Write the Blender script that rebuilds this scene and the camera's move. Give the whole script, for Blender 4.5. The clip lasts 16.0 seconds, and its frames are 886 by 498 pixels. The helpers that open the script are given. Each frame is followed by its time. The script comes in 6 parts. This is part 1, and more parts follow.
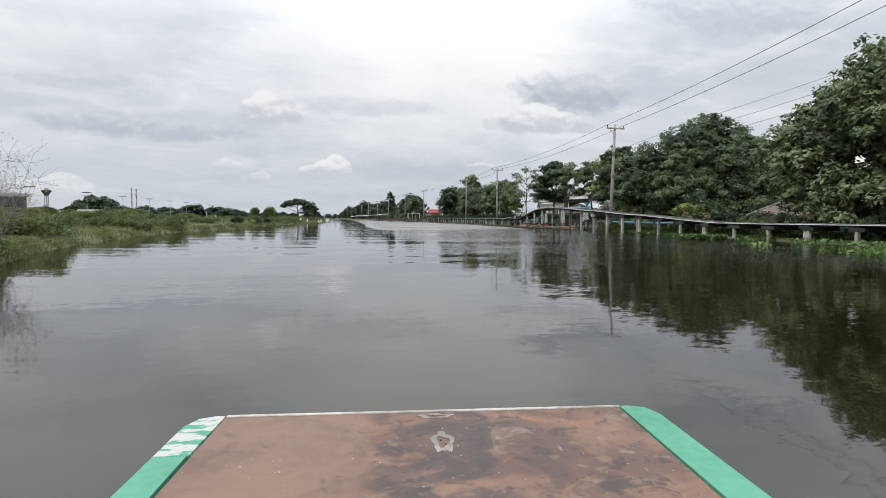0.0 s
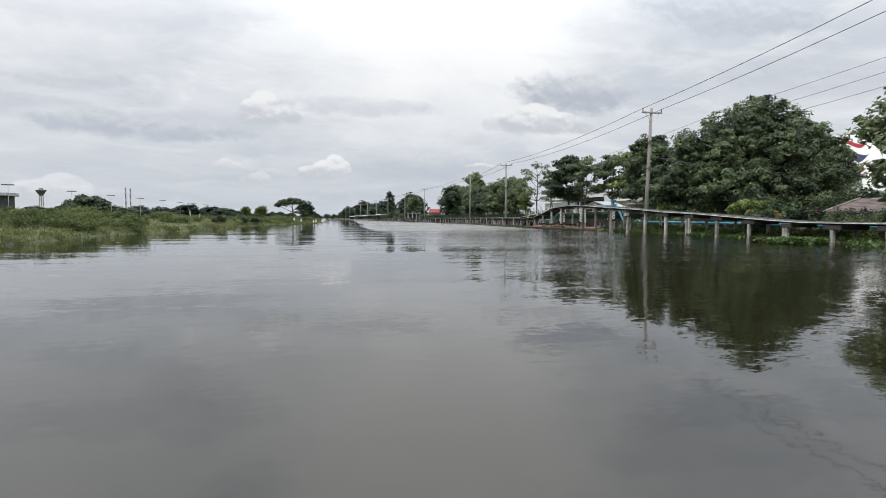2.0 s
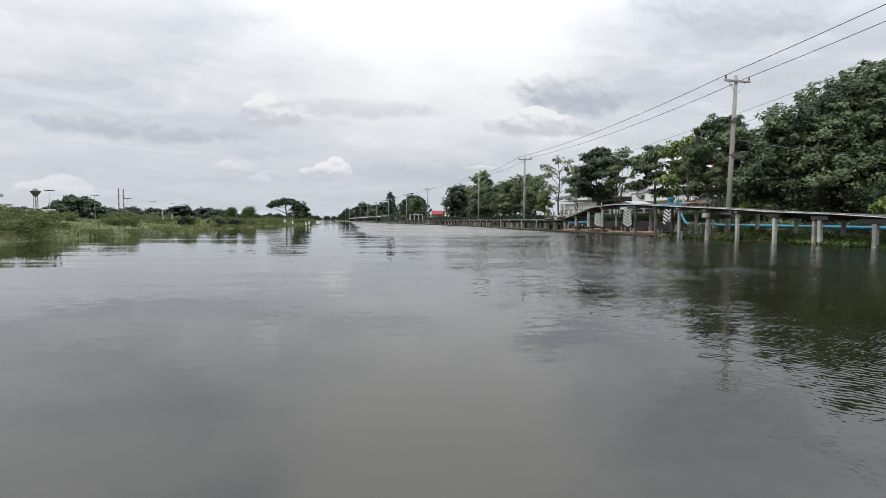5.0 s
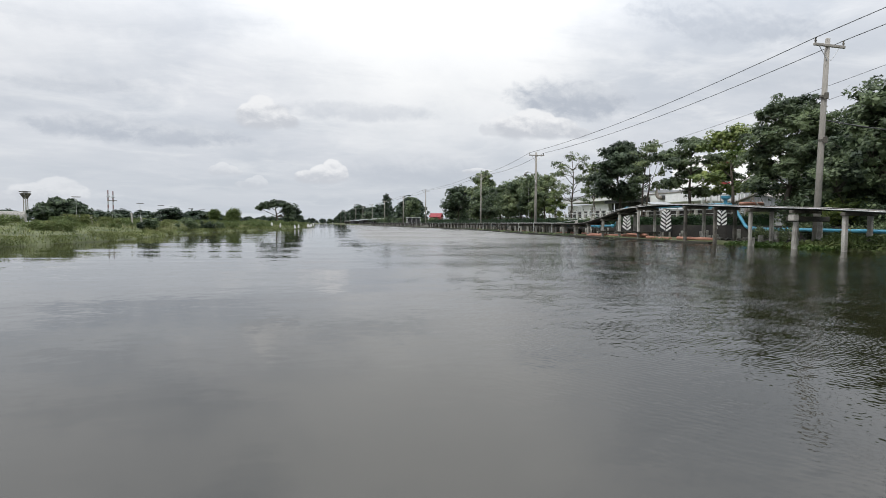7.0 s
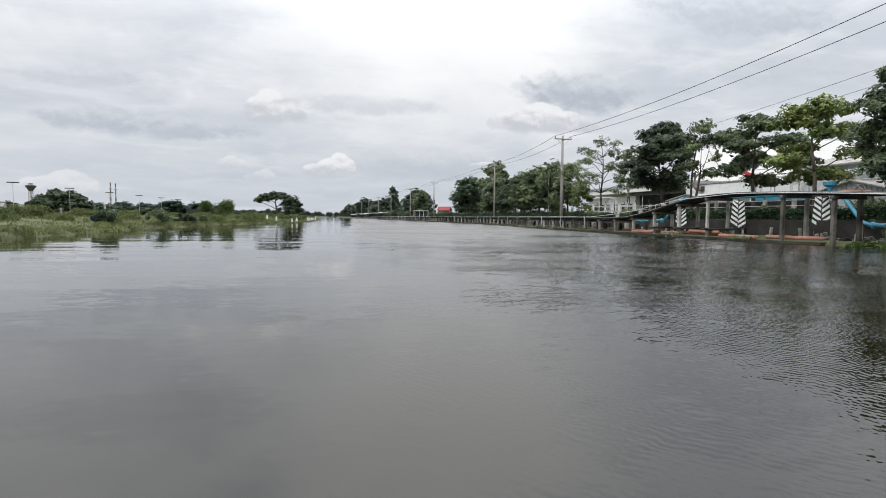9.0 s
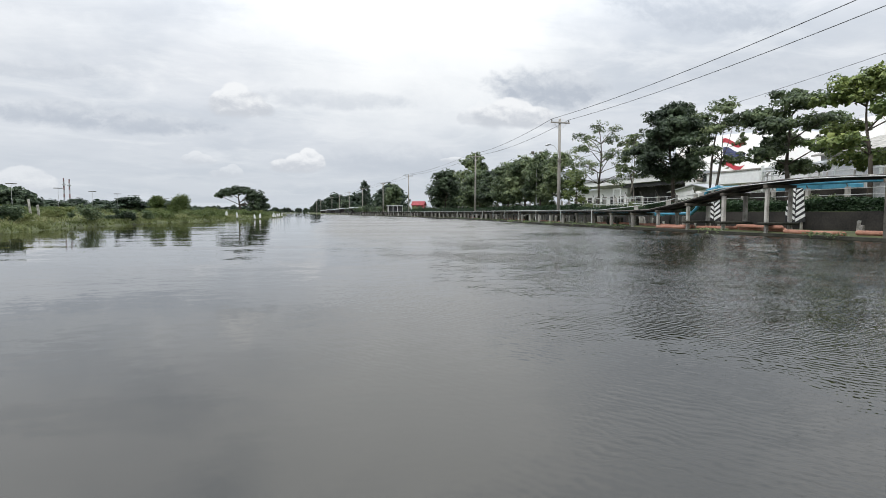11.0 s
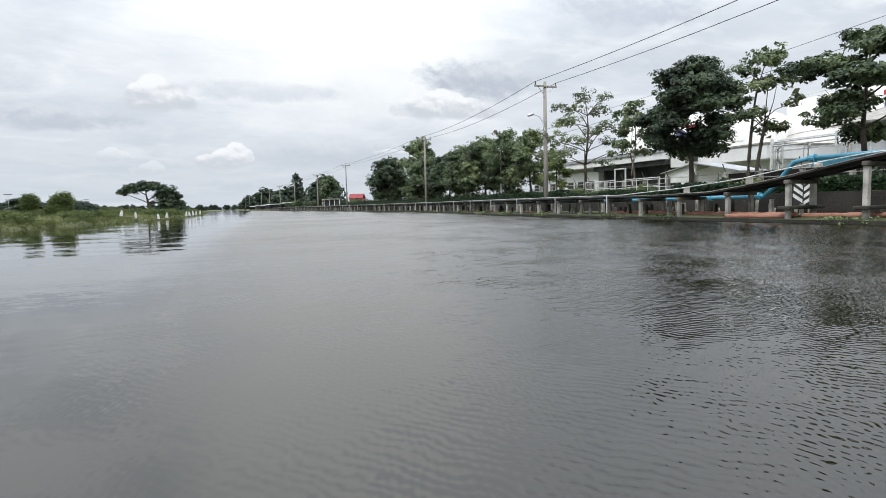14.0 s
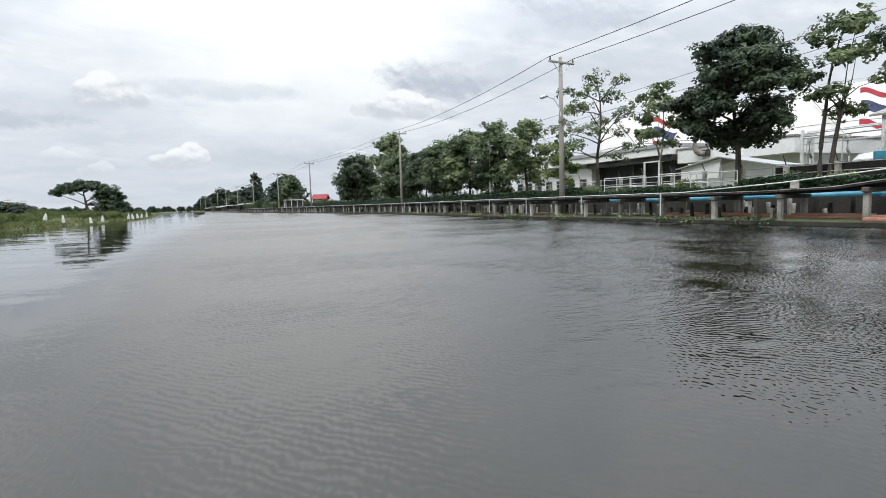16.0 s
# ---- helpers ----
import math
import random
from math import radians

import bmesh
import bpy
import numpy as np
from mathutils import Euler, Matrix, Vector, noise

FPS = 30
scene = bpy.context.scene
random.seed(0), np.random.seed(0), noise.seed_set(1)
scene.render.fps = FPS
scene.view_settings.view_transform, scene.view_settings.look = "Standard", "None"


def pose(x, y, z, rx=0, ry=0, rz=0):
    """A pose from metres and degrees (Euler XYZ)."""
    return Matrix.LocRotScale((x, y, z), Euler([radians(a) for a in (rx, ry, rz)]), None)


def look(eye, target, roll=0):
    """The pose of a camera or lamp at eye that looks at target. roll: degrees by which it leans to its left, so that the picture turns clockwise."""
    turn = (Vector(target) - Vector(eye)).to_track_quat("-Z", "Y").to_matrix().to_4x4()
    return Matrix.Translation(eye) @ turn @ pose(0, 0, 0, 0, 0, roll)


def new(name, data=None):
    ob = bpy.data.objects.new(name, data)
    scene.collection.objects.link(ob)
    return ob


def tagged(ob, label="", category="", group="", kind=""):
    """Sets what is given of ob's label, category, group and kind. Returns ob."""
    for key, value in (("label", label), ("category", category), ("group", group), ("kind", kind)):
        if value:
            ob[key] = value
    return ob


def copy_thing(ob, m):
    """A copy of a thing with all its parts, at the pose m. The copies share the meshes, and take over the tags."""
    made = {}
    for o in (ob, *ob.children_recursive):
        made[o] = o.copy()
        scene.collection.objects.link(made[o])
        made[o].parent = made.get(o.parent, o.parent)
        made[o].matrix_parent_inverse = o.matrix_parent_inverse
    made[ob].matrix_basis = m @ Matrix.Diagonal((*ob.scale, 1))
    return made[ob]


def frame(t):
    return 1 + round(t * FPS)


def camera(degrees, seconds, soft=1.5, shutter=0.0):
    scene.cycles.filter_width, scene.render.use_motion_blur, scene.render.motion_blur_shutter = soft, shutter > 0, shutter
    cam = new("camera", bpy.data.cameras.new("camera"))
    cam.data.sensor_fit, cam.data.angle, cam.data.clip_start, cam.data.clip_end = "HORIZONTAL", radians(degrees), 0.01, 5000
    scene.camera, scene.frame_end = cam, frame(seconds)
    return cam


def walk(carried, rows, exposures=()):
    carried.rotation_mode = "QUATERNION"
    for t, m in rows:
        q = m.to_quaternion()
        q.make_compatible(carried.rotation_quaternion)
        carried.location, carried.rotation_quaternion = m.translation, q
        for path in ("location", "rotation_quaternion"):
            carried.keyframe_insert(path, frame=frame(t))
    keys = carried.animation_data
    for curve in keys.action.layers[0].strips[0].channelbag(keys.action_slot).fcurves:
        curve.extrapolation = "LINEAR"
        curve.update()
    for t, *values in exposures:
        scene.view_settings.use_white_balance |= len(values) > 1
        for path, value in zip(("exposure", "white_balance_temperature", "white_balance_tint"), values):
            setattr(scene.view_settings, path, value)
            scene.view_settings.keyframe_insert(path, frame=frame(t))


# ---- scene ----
cam = camera(78.1, 16.0, soft=0.9)

PATH = [
    (0, (-3.029, 3.482, 1.193), (-2.662, 5.377, 1.084), 0.1),
    (0.5, (-2.895, 5.234, 1.197), (-2.523, 7.127, 1.089), 0.1),
    (1, (-2.767, 6.981, 1.130), (-2.398, 8.874, 1.018), 0.1),
    (1.5, (-2.569, 8.846, 1.083), (-2.201, 10.740, 0.964), 0.1),
    (2, (-2.312, 10.845, 1.097), (-1.943, 12.739, 0.989), 0.1),
    (2.5, (-2.130, 12.666, 1.095), (-1.754, 14.558, 0.980), 0.1),
    (3, (-2.009, 14.383, 1.093), (-1.642, 16.277, 0.979), 0.1),
    (3.5, (-1.875, 16.218, 1.089), (-1.506, 18.113, 0.998), 0.1),
    (4, (-1.636, 18.081, 1.071), (-1.269, 19.976, 0.976), 0.2),
    (6.5, (-0.745, 27.253, 1.068), (-0.371, 29.146, 0.966), 0.2),
    (7, (-0.442, 29.229, 1.131), (-0.063, 31.121, 1.040), 0.2),
    (7.5, (-0.302, 30.976, 1.123), (0.067, 32.869, 1.022), 0.2),
    (8, (0.014, 33.062, 1.132), (0.377, 34.956, 1.032), 0.3),
    (8.5, (0.455, 35.216, 1.100), (0.809, 37.113, 0.990), 0.4),
    (10.8, (0.790, 43.140, 1.057), (1.208, 45.023, 0.941), 0.2),
    (11, (0.849, 43.905, 1.020), (1.302, 45.779, 0.891), 0.0),
    (11.5, (1.043, 45.869, 1.071), (1.565, 47.725, 0.943), -0.4),
    (12, (1.242, 47.803, 1.136), (1.805, 49.646, 1.008), -1.0),
    (12.5, (1.578, 49.802, 1.109), (2.165, 51.637, 0.974), -1.3),
    (13, (1.713, 51.572, 1.035), (2.314, 53.403, 0.887), -1.4),
    (13.5, (1.855, 53.360, 1.003), (2.490, 55.178, 0.841), -1.6),
    (14, (2.069, 55.233, 1.014), (2.732, 57.040, 0.854), -1.6),
    (14.5, (2.254, 57.066, 1.023), (2.933, 58.868, 0.867), -1.7),
    (15, (2.367, 58.896, 1.015), (3.071, 60.690, 0.864), -1.7),
    (15.5, (2.493, 60.695, 1.028), (3.241, 62.470, 0.870), -1.7),
    (16, (2.671, 62.545, 1.071), (3.457, 64.303, 0.909), -1.8),
]
walk(cam, [(t, look(eye, target, roll)) for t, eye, target, roll in PATH], exposures=[(0, 0.08, 6500, 10), (9, 0.09, 6500, 10), (12, 0.20, 6420, 9), (16, 0.25, 6400, 9)])

# ---- light ----
SUN_AZ, SUN_EL = 238.0, 52.0         # degrees to the right of +y, and up
world = bpy.data.worlds.new("overcast_sky")
scene.world = world
world.use_nodes = True
WT = world.node_tree
WT.nodes.clear()


def wn(kind, **values):
    n = WT.nodes.new(kind)
    for k, v in values.items():
        setattr(n, k, v)
    return n


def wmath(op, a, b=None, c=None, clamp=False):
    n = wn("ShaderNodeMath", operation=op, use_clamp=clamp)
    for i, v in enumerate((a, b, c)):
        if v is None:
            continue
        if isinstance(v, (int, float)):
            n.inputs[i].default_value = v
        else:
            WT.links.new(v, n.inputs[i])
    return n.outputs[0]


def wramp(v, lo, hi):
    n = wn("ShaderNodeMapRange", interpolation_type="SMOOTHSTEP")
    WT.links.new(v, n.inputs["Value"])
    n.inputs["From Min"].default_value, n.inputs["From Max"].default_value = lo, hi
    return n.outputs[0]


def wmix(f, a, b):
    n = wn("ShaderNodeMix", data_type="RGBA")
    for i, v in ((0, f), (6, a), (7, b)):
        if isinstance(v, (int, float)):
            n.inputs[i].default_value = v
        elif isinstance(v, tuple):
            n.inputs[i].default_value = (*v, 1)
        else:
            WT.links.new(v, n.inputs[i])
    return n.outputs[2]


def wnoise(vec, scale, detail=5, rough=0.55, dist=0.0):
    n = wn("ShaderNodeTexNoise")
    WT.links.new(vec, n.inputs["Vector"])
    n.inputs["Scale"].default_value, n.inputs["Detail"].default_value = scale, detail
    n.inputs["Roughness"].default_value, n.inputs["Distortion"].default_value = rough, dist
    return n.outputs["Fac"]


tc = wn("ShaderNodeTexCoord")
sep = wn("ShaderNodeSeparateXYZ")
WT.links.new(tc.outputs["Generated"], sep.inputs[0])
DX, DY, DZ = sep.outputs
up = wmath("MAXIMUM", DZ, 0.0)
# the cloud deck: noise on a level sheet far overhead, so that it closes up towards the horizon
flat = wmath("ADD", up, 0.13)
comb = wn("ShaderNodeCombineXYZ")
WT.links.new(wmath("DIVIDE", DX, flat), comb.inputs[0])
WT.links.new(wmath("DIVIDE", DY, flat), comb.inputs[1])
deck_a = wnoise(comb.outputs[0], 0.7, 6, 0.58, 0.4)
deck_b = wnoise(comb.outputs[0], 2.2, 5, 0.6, 0.5)
# directions ahead as slopes: across and up
ahead = wmath("MAXIMUM", DY, 0.05)
U, V = wmath("DIVIDE", DX, ahead), wmath("DIVIDE", DZ, ahead)
comb2 = wn("ShaderNodeCombineXYZ")
WT.links.new(U, comb2.inputs[0]), WT.links.new(wmath("MULTIPLY", V, 1.6), comb2.inputs[1])
puff = wnoise(comb2.outputs[0], 26.0, 7, 0.62, 0.25)
soft_puff = wnoise(comb2.outputs[0], 7.0, 5, 0.6)
curl = wnoise(comb2.outputs[0], 48.0, 2, 0.4)
# the same heaps seen a little higher: where they thin out upwards, their tops catch the light
lift = wn("ShaderNodeVectorMath", operation="ADD")
WT.links.new(comb2.outputs[0], lift.inputs[0])
lift.inputs[1].default_value = (0.004, 0.016, 0.0)
puff_up = wnoise(lift.outputs[0], 26.0, 7, 0.62, 0.25)
relief = wmath("SUBTRACT", puff, puff_up)
# thin streaks drawn out along the horizon
comb3 = wn("ShaderNodeCombineXYZ")
WT.links.new(wmath("MULTIPLY", U, 1.0), comb3.inputs[0]), WT.links.new(wmath("MULTIPLY", V, 6.5), comb3.inputs[1])
streak = wnoise(comb3.outputs[0], 3.2, 8, 0.62, 0.5)


def blob(u0, v0, a, b, rag=0.5, edge=0.5, grain=None):
    """How far a direction lies inside a ragged oval of the sky: 0 outside, 1 inside."""
    du = wmath("DIVIDE", wmath("SUBTRACT", U, u0), a)
    dv = wmath("DIVIDE", wmath("SUBTRACT", V, v0), b)
    d = wmath("ADD", wmath("MULTIPLY", du, du), wmath("MULTIPLY", dv, dv))
    n = wmath("MULTIPLY", wmath("SUBTRACT", grain or puff, 0.5), rag * 4)
    d = wmath("ADD", d, n)
    return wmath("SUBTRACT", 1.0, wramp(d, 1.0 - edge, 1.0 + edge)), dv


sky = wn("ShaderNodeTexSky", sky_type="NISHITA")
sky.sun_disc, sky.sun_elevation, sky.sun_rotation = False, radians(SUN_EL), radians(SUN_AZ)
sky.dust_density = 3.0
clear = wn("ShaderNodeVectorMath", operation="SCALE")
WT.links.new(sky.outputs[0], clear.inputs[0])
clear.inputs[3].default_value = 0.10

GREY, PALE, WHITE = (0.555, 0.595, 0.655), (0.69, 0.715, 0.76), (0.88, 0.89, 0.90)
col = wmix(wramp(deck_a, 0.36, 0.62), GREY, PALE)
col = wmix(wmath("MULTIPLY", wramp(deck_b, 0.45, 0.75), 0.5), col, WHITE)
# thin places, where the blue sky comes through a little
col = wmix(wmath("MULTIPLY", wramp(deck_a, 0.60, 0.80), 0.25), col, clear.outputs[0])
# the bright part of the deck in front of the sun
glow, _ = blob(0.20, 0.40, 0.32, 0.25, 0.35, 1.0, soft_puff)
col = wmix(wmath("MULTIPLY", glow, 0.85), col, (0.91, 0.92, 0.925))
glow2, _ = blob(-0.58, 0.40, 0.34, 0.15, 0.5, 1.0, soft_puff)
col = wmix(wmath("MULTIPLY", glow2, 0.8), col, (0.80, 0.815, 0.84))
# haze at the horizon
haze = wmath("SUBTRACT", 1.0, wramp(up, 0.0, 0.22))
col = wmix(wmath("MULTIPLY", haze, 0.7), col, (0.50, 0.54, 0.59))
# streaks, pale and grey
col = wmix(wmath("MULTIPLY", wramp(streak, 0.50, 0.75), 0.32), col, (0.84, 0.86, 0.88))
col = wmix(wmath("MULTIPLY", wramp(streak, 0.48, 0.25), 0.22), col, (0.50, 0.545, 0.61))
# long grey layers
for u0, v0, a, b, k, fine_edge in ((-0.27, 0.148, 0.120, 0.018, 0.85, 1), (-0.395, 0.160, 0.090, 0.020, 0.80, 1), (-0.42, 0.225, 0.10, 0.014, 0.45, 1), (0.15, 0.100, 0.14, 0.030, 0.5, 0),
                                   (0.455, 0.240, 0.115, 0.036, 1.0, 1), (0.50, 0.245, 0.05, 0.022, 0.8, 1), (0.80, 0.42, 0.20, 0.045, 0.7, 1), (0.04, 0.200, 0.13, 0.016, 0.45, 1),
                                   (-0.60, 0.19, 0.14, 0.03, 0.3, 0), (0.62, 0.16, 0.12, 0.02, 0.35, 0), (1.1, 0.3, 0.3, 0.04, 0.3, 0), (-0.35, 0.34, 0.22, 0.03, 0.25, 1)):
    m, dv = blob(u0, v0, a, b, 0.7, 0.8, puff if fine_edge else soft_puff)
    under = wramp(wmath("ADD", dv, wmath("MULTIPLY", relief, 2.5)), -0.8, 1.3)
    col = wmix(wmath("MULTIPLY", m, k), col, wmix(under, (0.455, 0.495, 0.56), (0.62, 0.65, 0.695)))
# heaped clouds: lumps over a flat grey base, crisp above and fading out below


def heap(u0, v0, w, h, k, lumps):
    """A heaped cloud of half width w and height h over the base line v0."""
    global col
    dist = None
    warp = wmath("ADD", wmath("MULTIPLY", wmath("SUBTRACT", curl, 0.5), 0.85), wmath("MULTIPLY", wmath("SUBTRACT", puff, 0.5), 0.30))
    for x, z, a, b in lumps:
        du = wmath("DIVIDE", wmath("SUBTRACT", U, u0 + x * w), a * w)
        dv = wmath("DIVIDE", wmath("SUBTRACT", V, v0 + z * h), b * h)
        d = wmath("ADD", wmath("MULTIPLY", du, du), wmath("MULTIPLY", dv, dv))
        dist = d if dist is None else wmath("MINIMUM", dist, d)
    dist = wmath("ADD", dist, warp)
    rise = wmath("DIVIDE", wmath("SUBTRACT", V, v0), h)
    crisp = wmath("SUBTRACT", 1.0, wramp(dist, 0.75, 1.20))
    faint = wmath("SUBTRACT", 1.0, wramp(dist, 0.30, 1.45))
    above = wramp(rise, 0.05, 0.55)
    mask = wmath("ADD", wmath("MULTIPLY", crisp, above), wmath("MULTIPLY", faint, wmath("SUBTRACT", 1.0, above)))
    light = wmath("ADD", rise, wmath("ADD", wmath("MULTIPLY", relief, 1.3), wmath("MULTIPLY", wmath("SUBTRACT", curl, 0.5), -0.3)))
    col = wmix(wmath("MULTIPLY", mask, k), col, wmix(wramp(light, 0.0, 0.90), (0.545, 0.57, 0.615), (0.825, 0.835, 0.85)))


HEAP_A = ((-0.50, 0.30, 0.48, 0.46), (-0.08, 0.52, 0.52, 0.54), (0.38, 0.36, 0.55, 0.42), (0.85, 0.16, 0.40, 0.24), (0.0, 0.20, 0.95, 0.34))
HEAP_B = ((-0.60, 0.22, 0.45, 0.32), (0.05, 0.40, 0.50, 0.42), (0.48, 0.62, 0.42, 0.44), (0.80, 0.40, 0.30, 0.40), (0.05, 0.16, 1.0, 0.28))
for u0, v0, w, h, k, kind in ((-0.118, 0.168, 0.048, 0.050, 0.95, HEAP_A), (-0.022, 0.073, 0.044, 0.038, 0.90, HEAP_B), (0.385, 0.168, 0.090, 0.048, 0.95, HEAP_A), (0.30, 0.168, 0.030, 0.040, 0.5, HEAP_B),
                              (-0.480, 0.026, 0.080, 0.046, 0.50, HEAP_B), (-0.185, 0.083, 0.026, 0.020, 0.45, HEAP_A), (-0.14, 0.060, 0.026, 0.022, 0.35, HEAP_B), (0.27, 0.094, 0.034, 0.010, 0.6, HEAP_A)):
    heap(u0, v0, w, h, k, kind)
bg = wn("ShaderNodeBackground")
# an overcast sky is brighter overhead than near the horizon
zen = wn("ShaderNodeMapRange", interpolation_type="SMOOTHSTEP")
WT.links.new(DZ, zen.inputs[0])
for i, x in enumerate((0.20, 0.85, 1.0, 2.7)):
    zen.inputs[i + 1].default_value = x
WT.links.new(zen.outputs[0], bg.inputs[1])
WT.links.new(col, bg.inputs[0])
WT.links.new(bg.outputs[0], wn("ShaderNodeOutputWorld").inputs[0])

sun_data = bpy.data.lights.new("sun", "SUN")
sun_data.energy, sun_data.angle, sun_data.color = 1.2, radians(14), (1.0, 0.97, 0.92)
sun = new("sun", sun_data)
sa, se = radians(SUN_AZ), radians(SUN_EL)
sun.matrix_world = look((math.sin(sa) * math.cos(se) * 300, math.cos(sa) * math.cos(se) * 300, math.sin(se) * 300), (0, 0, 0))

# ---- materials ----


def material(name, c1, c2, rough=0.8, scale=4.0, fine=40.0, bump=0.2, metal=0.0, spread=(0.35, 0.65), vary=0.0, island=0.0, spec=0.5,
             stretch=(1, 1, 1), coords="Object", dist=0.02):
    """A surface of two colours in large patches, with fine grain and relief over it. vary: from object to object; island: from piece to piece."""
    m = bpy.data.materials.new(name)
    m.use_nodes = True
    t, b = m.node_tree, m.node_tree.nodes["Principled BSDF"]
    co, mp = t.nodes.new("ShaderNodeTexCoord"), t.nodes.new("ShaderNodeMapping")
    mp.inputs["Scale"].default_value = stretch
    if coords == "World":
        geo0 = t.nodes.new("ShaderNodeNewGeometry")
        t.links.new(geo0.outputs["Position"], mp.inputs[0])
    else:
        t.links.new(co.outputs[coords], mp.inputs[0])
    big, small = t.nodes.new("ShaderNodeTexNoise"), t.nodes.new("ShaderNodeTexNoise")
    for n, s, d in ((big, scale, 5), (small, fine, 3)):
        t.links.new(mp.outputs[0], n.inputs["Vector"])
        n.inputs["Scale"].default_value, n.inputs["Detail"].default_value = s, d
    add = t.nodes.new("ShaderNodeMath")
    add.operation = "MULTIPLY_ADD"
    t.links.new(small.outputs[0], add.inputs[0])
    add.inputs[1].default_value = 0.45
    sub = t.nodes.new("ShaderNodeMath")
    sub.operation = "SUBTRACT"
    t.links.new(big.outputs[0], sub.inputs[0])
    sub.inputs[1].default_value = 0.225
    t.links.new(sub.outputs[0], add.inputs[2])
    ramp = t.nodes.new("ShaderNodeValToRGB")
    ramp.color_ramp.elements[0].position, ramp.color_ramp.elements[1].position = spread
    ramp.color_ramp.elements[0].color, ramp.color_ramp.elements[1].color = (*c1, 1), (*c2, 1)
    t.links.new(add.outputs[0], ramp.inputs[0])
    out = ramp.outputs[0]
    for amount, source in ((vary, "ob"), (island, "is")):
        if not amount:
            continue
        src = t.nodes.new("ShaderNodeObjectInfo").outputs["Random"] if source == "ob" else t.nodes.new("ShaderNodeNewGeometry").outputs["Random Per Island"]
        hsv, rng = t.nodes.new("ShaderNodeHueSaturation"), t.nodes.new("ShaderNodeMapRange")
        t.links.new(src, rng.inputs[0])
        rng.inputs[3].default_value, rng.inputs[4].default_value = 1 - amount, 1 + amount
        t.links.new(rng.outputs[0], hsv.inputs["Value"])
        if source == "is":
            hue = t.nodes.new("ShaderNodeMapRange")
            t.links.new(src, hue.inputs[0])
            hue.inputs[3].default_value, hue.inputs[4].default_value = 0.515, 0.485
            t.links.new(hue.outputs[0], hsv.inputs["Hue"])
        t.links.new(out, hsv.inputs["Color"])
        out = hsv.outputs[0]
    t.links.new(out, b.inputs["Base Color"])
    b.inputs["Roughness"].default_value, b.inputs["Metallic"].default_value = rough, metal
    b.inputs["Specular IOR Level"].default_value = spec
    if bump:
        bp = t.nodes.new("ShaderNodeBump")
        bp.inputs["Strength"].default_value, bp.inputs["Distance"].default_value = bump, dist
        t.links.new(add.outputs[0], bp.inputs["Height"])
        t.links.new(bp.outputs[0], b.inputs["Normal"])
    return m


def leaf_material(name, c1, c2, island=0.35, through_light=0.25, gloss=0.35):
    """Leaves: light and dark clumps, each leaf a little different, with light coming through."""
    m = material(name, c1, c2, rough=0.5, scale=0.5, fine=3.0, bump=0, island=island, spec=gloss, coords="World")
    t, b = m.node_tree, m.node_tree.nodes["Principled BSDF"]
    tr, mx = t.nodes.new("ShaderNodeBsdfTranslucent"), t.nodes.new("ShaderNodeMixShader")
    t.links.new(b.inputs["Base Color"].links[0].from_socket, tr.inputs[0])
    mx.inputs[0].default_value = through_light
    t.links.new(b.outputs[0], mx.inputs[1]), t.links.new(tr.outputs[0], mx.inputs[2])
    t.links.new(mx.outputs[0], t.nodes["Material Output"].inputs[0])
    return m


CONCRETE = material("weathered_concrete", (0.20, 0.19, 0.17), (0.42, 0.40, 0.36), 0.9, 1.5, 22, 0.35, vary=0.2)
CONCRETE_DARK = material("dark_concrete", (0.045, 0.042, 0.036), (0.16, 0.145, 0.12), 0.9, 1.2, 18, 0.4, vary=0.25)
# near black: the shade under the deck is mixed into this timber colour
DECK_UNDER = material("dark_timber_deck_shade", (0.014, 0.013, 0.012), (0.050, 0.045, 0.040), 0.9, 1.2, 18, 0.4, vary=0.25)
POST = material("post_concrete", (0.23, 0.22, 0.195), (0.46, 0.44, 0.40), 0.9, 2.0, 26, 0.3, vary=0.25)
POLE = material("pole_concrete", (0.22, 0.205, 0.18), (0.34, 0.315, 0.28), 0.85, 0.8, 20, 0.2, stretch=(1, 1, 0.3))
PLANK = material("deck_edge_timber", (0.20, 0.18, 0.16), (0.42, 0.40, 0.37), 0.85, 2.5, 30, 0.3, vary=0.25)
# brown taken almost to black, with the deck's shade in the colour
WALL_DARK = material("brown_wall_with_shade", (0.012, 0.011, 0.010), (0.040, 0.035, 0.030), 0.95, 0.7, 12, 0.5)
KERB = material("mossy_kerb", (0.014, 0.015, 0.010), (0.050, 0.048, 0.036), 0.95, 1.2, 14, 0.5, coords="World")
WHITE_WALL = material("white_sheet_wall", (0.70, 0.70, 0.69), (0.82, 0.82, 0.81), 0.6, 0.35, 3.0, 0.05, coords="World")
TANK_WHITE = material("tank_paint", (0.74, 0.72, 0.69), (0.83, 0.82, 0.80), 0.5, 0.12, 1.5, 0.03, coords="World")
ROOF_GREY = material("sheet_roof", (0.30, 0.31, 0.32), (0.45, 0.46, 0.47), 0.55, 0.4, 8, 0.1, metal=0.2)
ROOF_TILE = material("brown_roof", (0.10, 0.075, 0.065), (0.20, 0.155, 0.135), 0.85, 0.8, 14, 0.4, vary=0.1)
# for dark walls and openings; shade inside the openings is painted as this colour
DARK_OPEN = material("dark_wall_inside_shade", (0.02, 0.02, 0.022), (0.06, 0.06, 0.062), 0.8, 0.6, 5, 0.1)
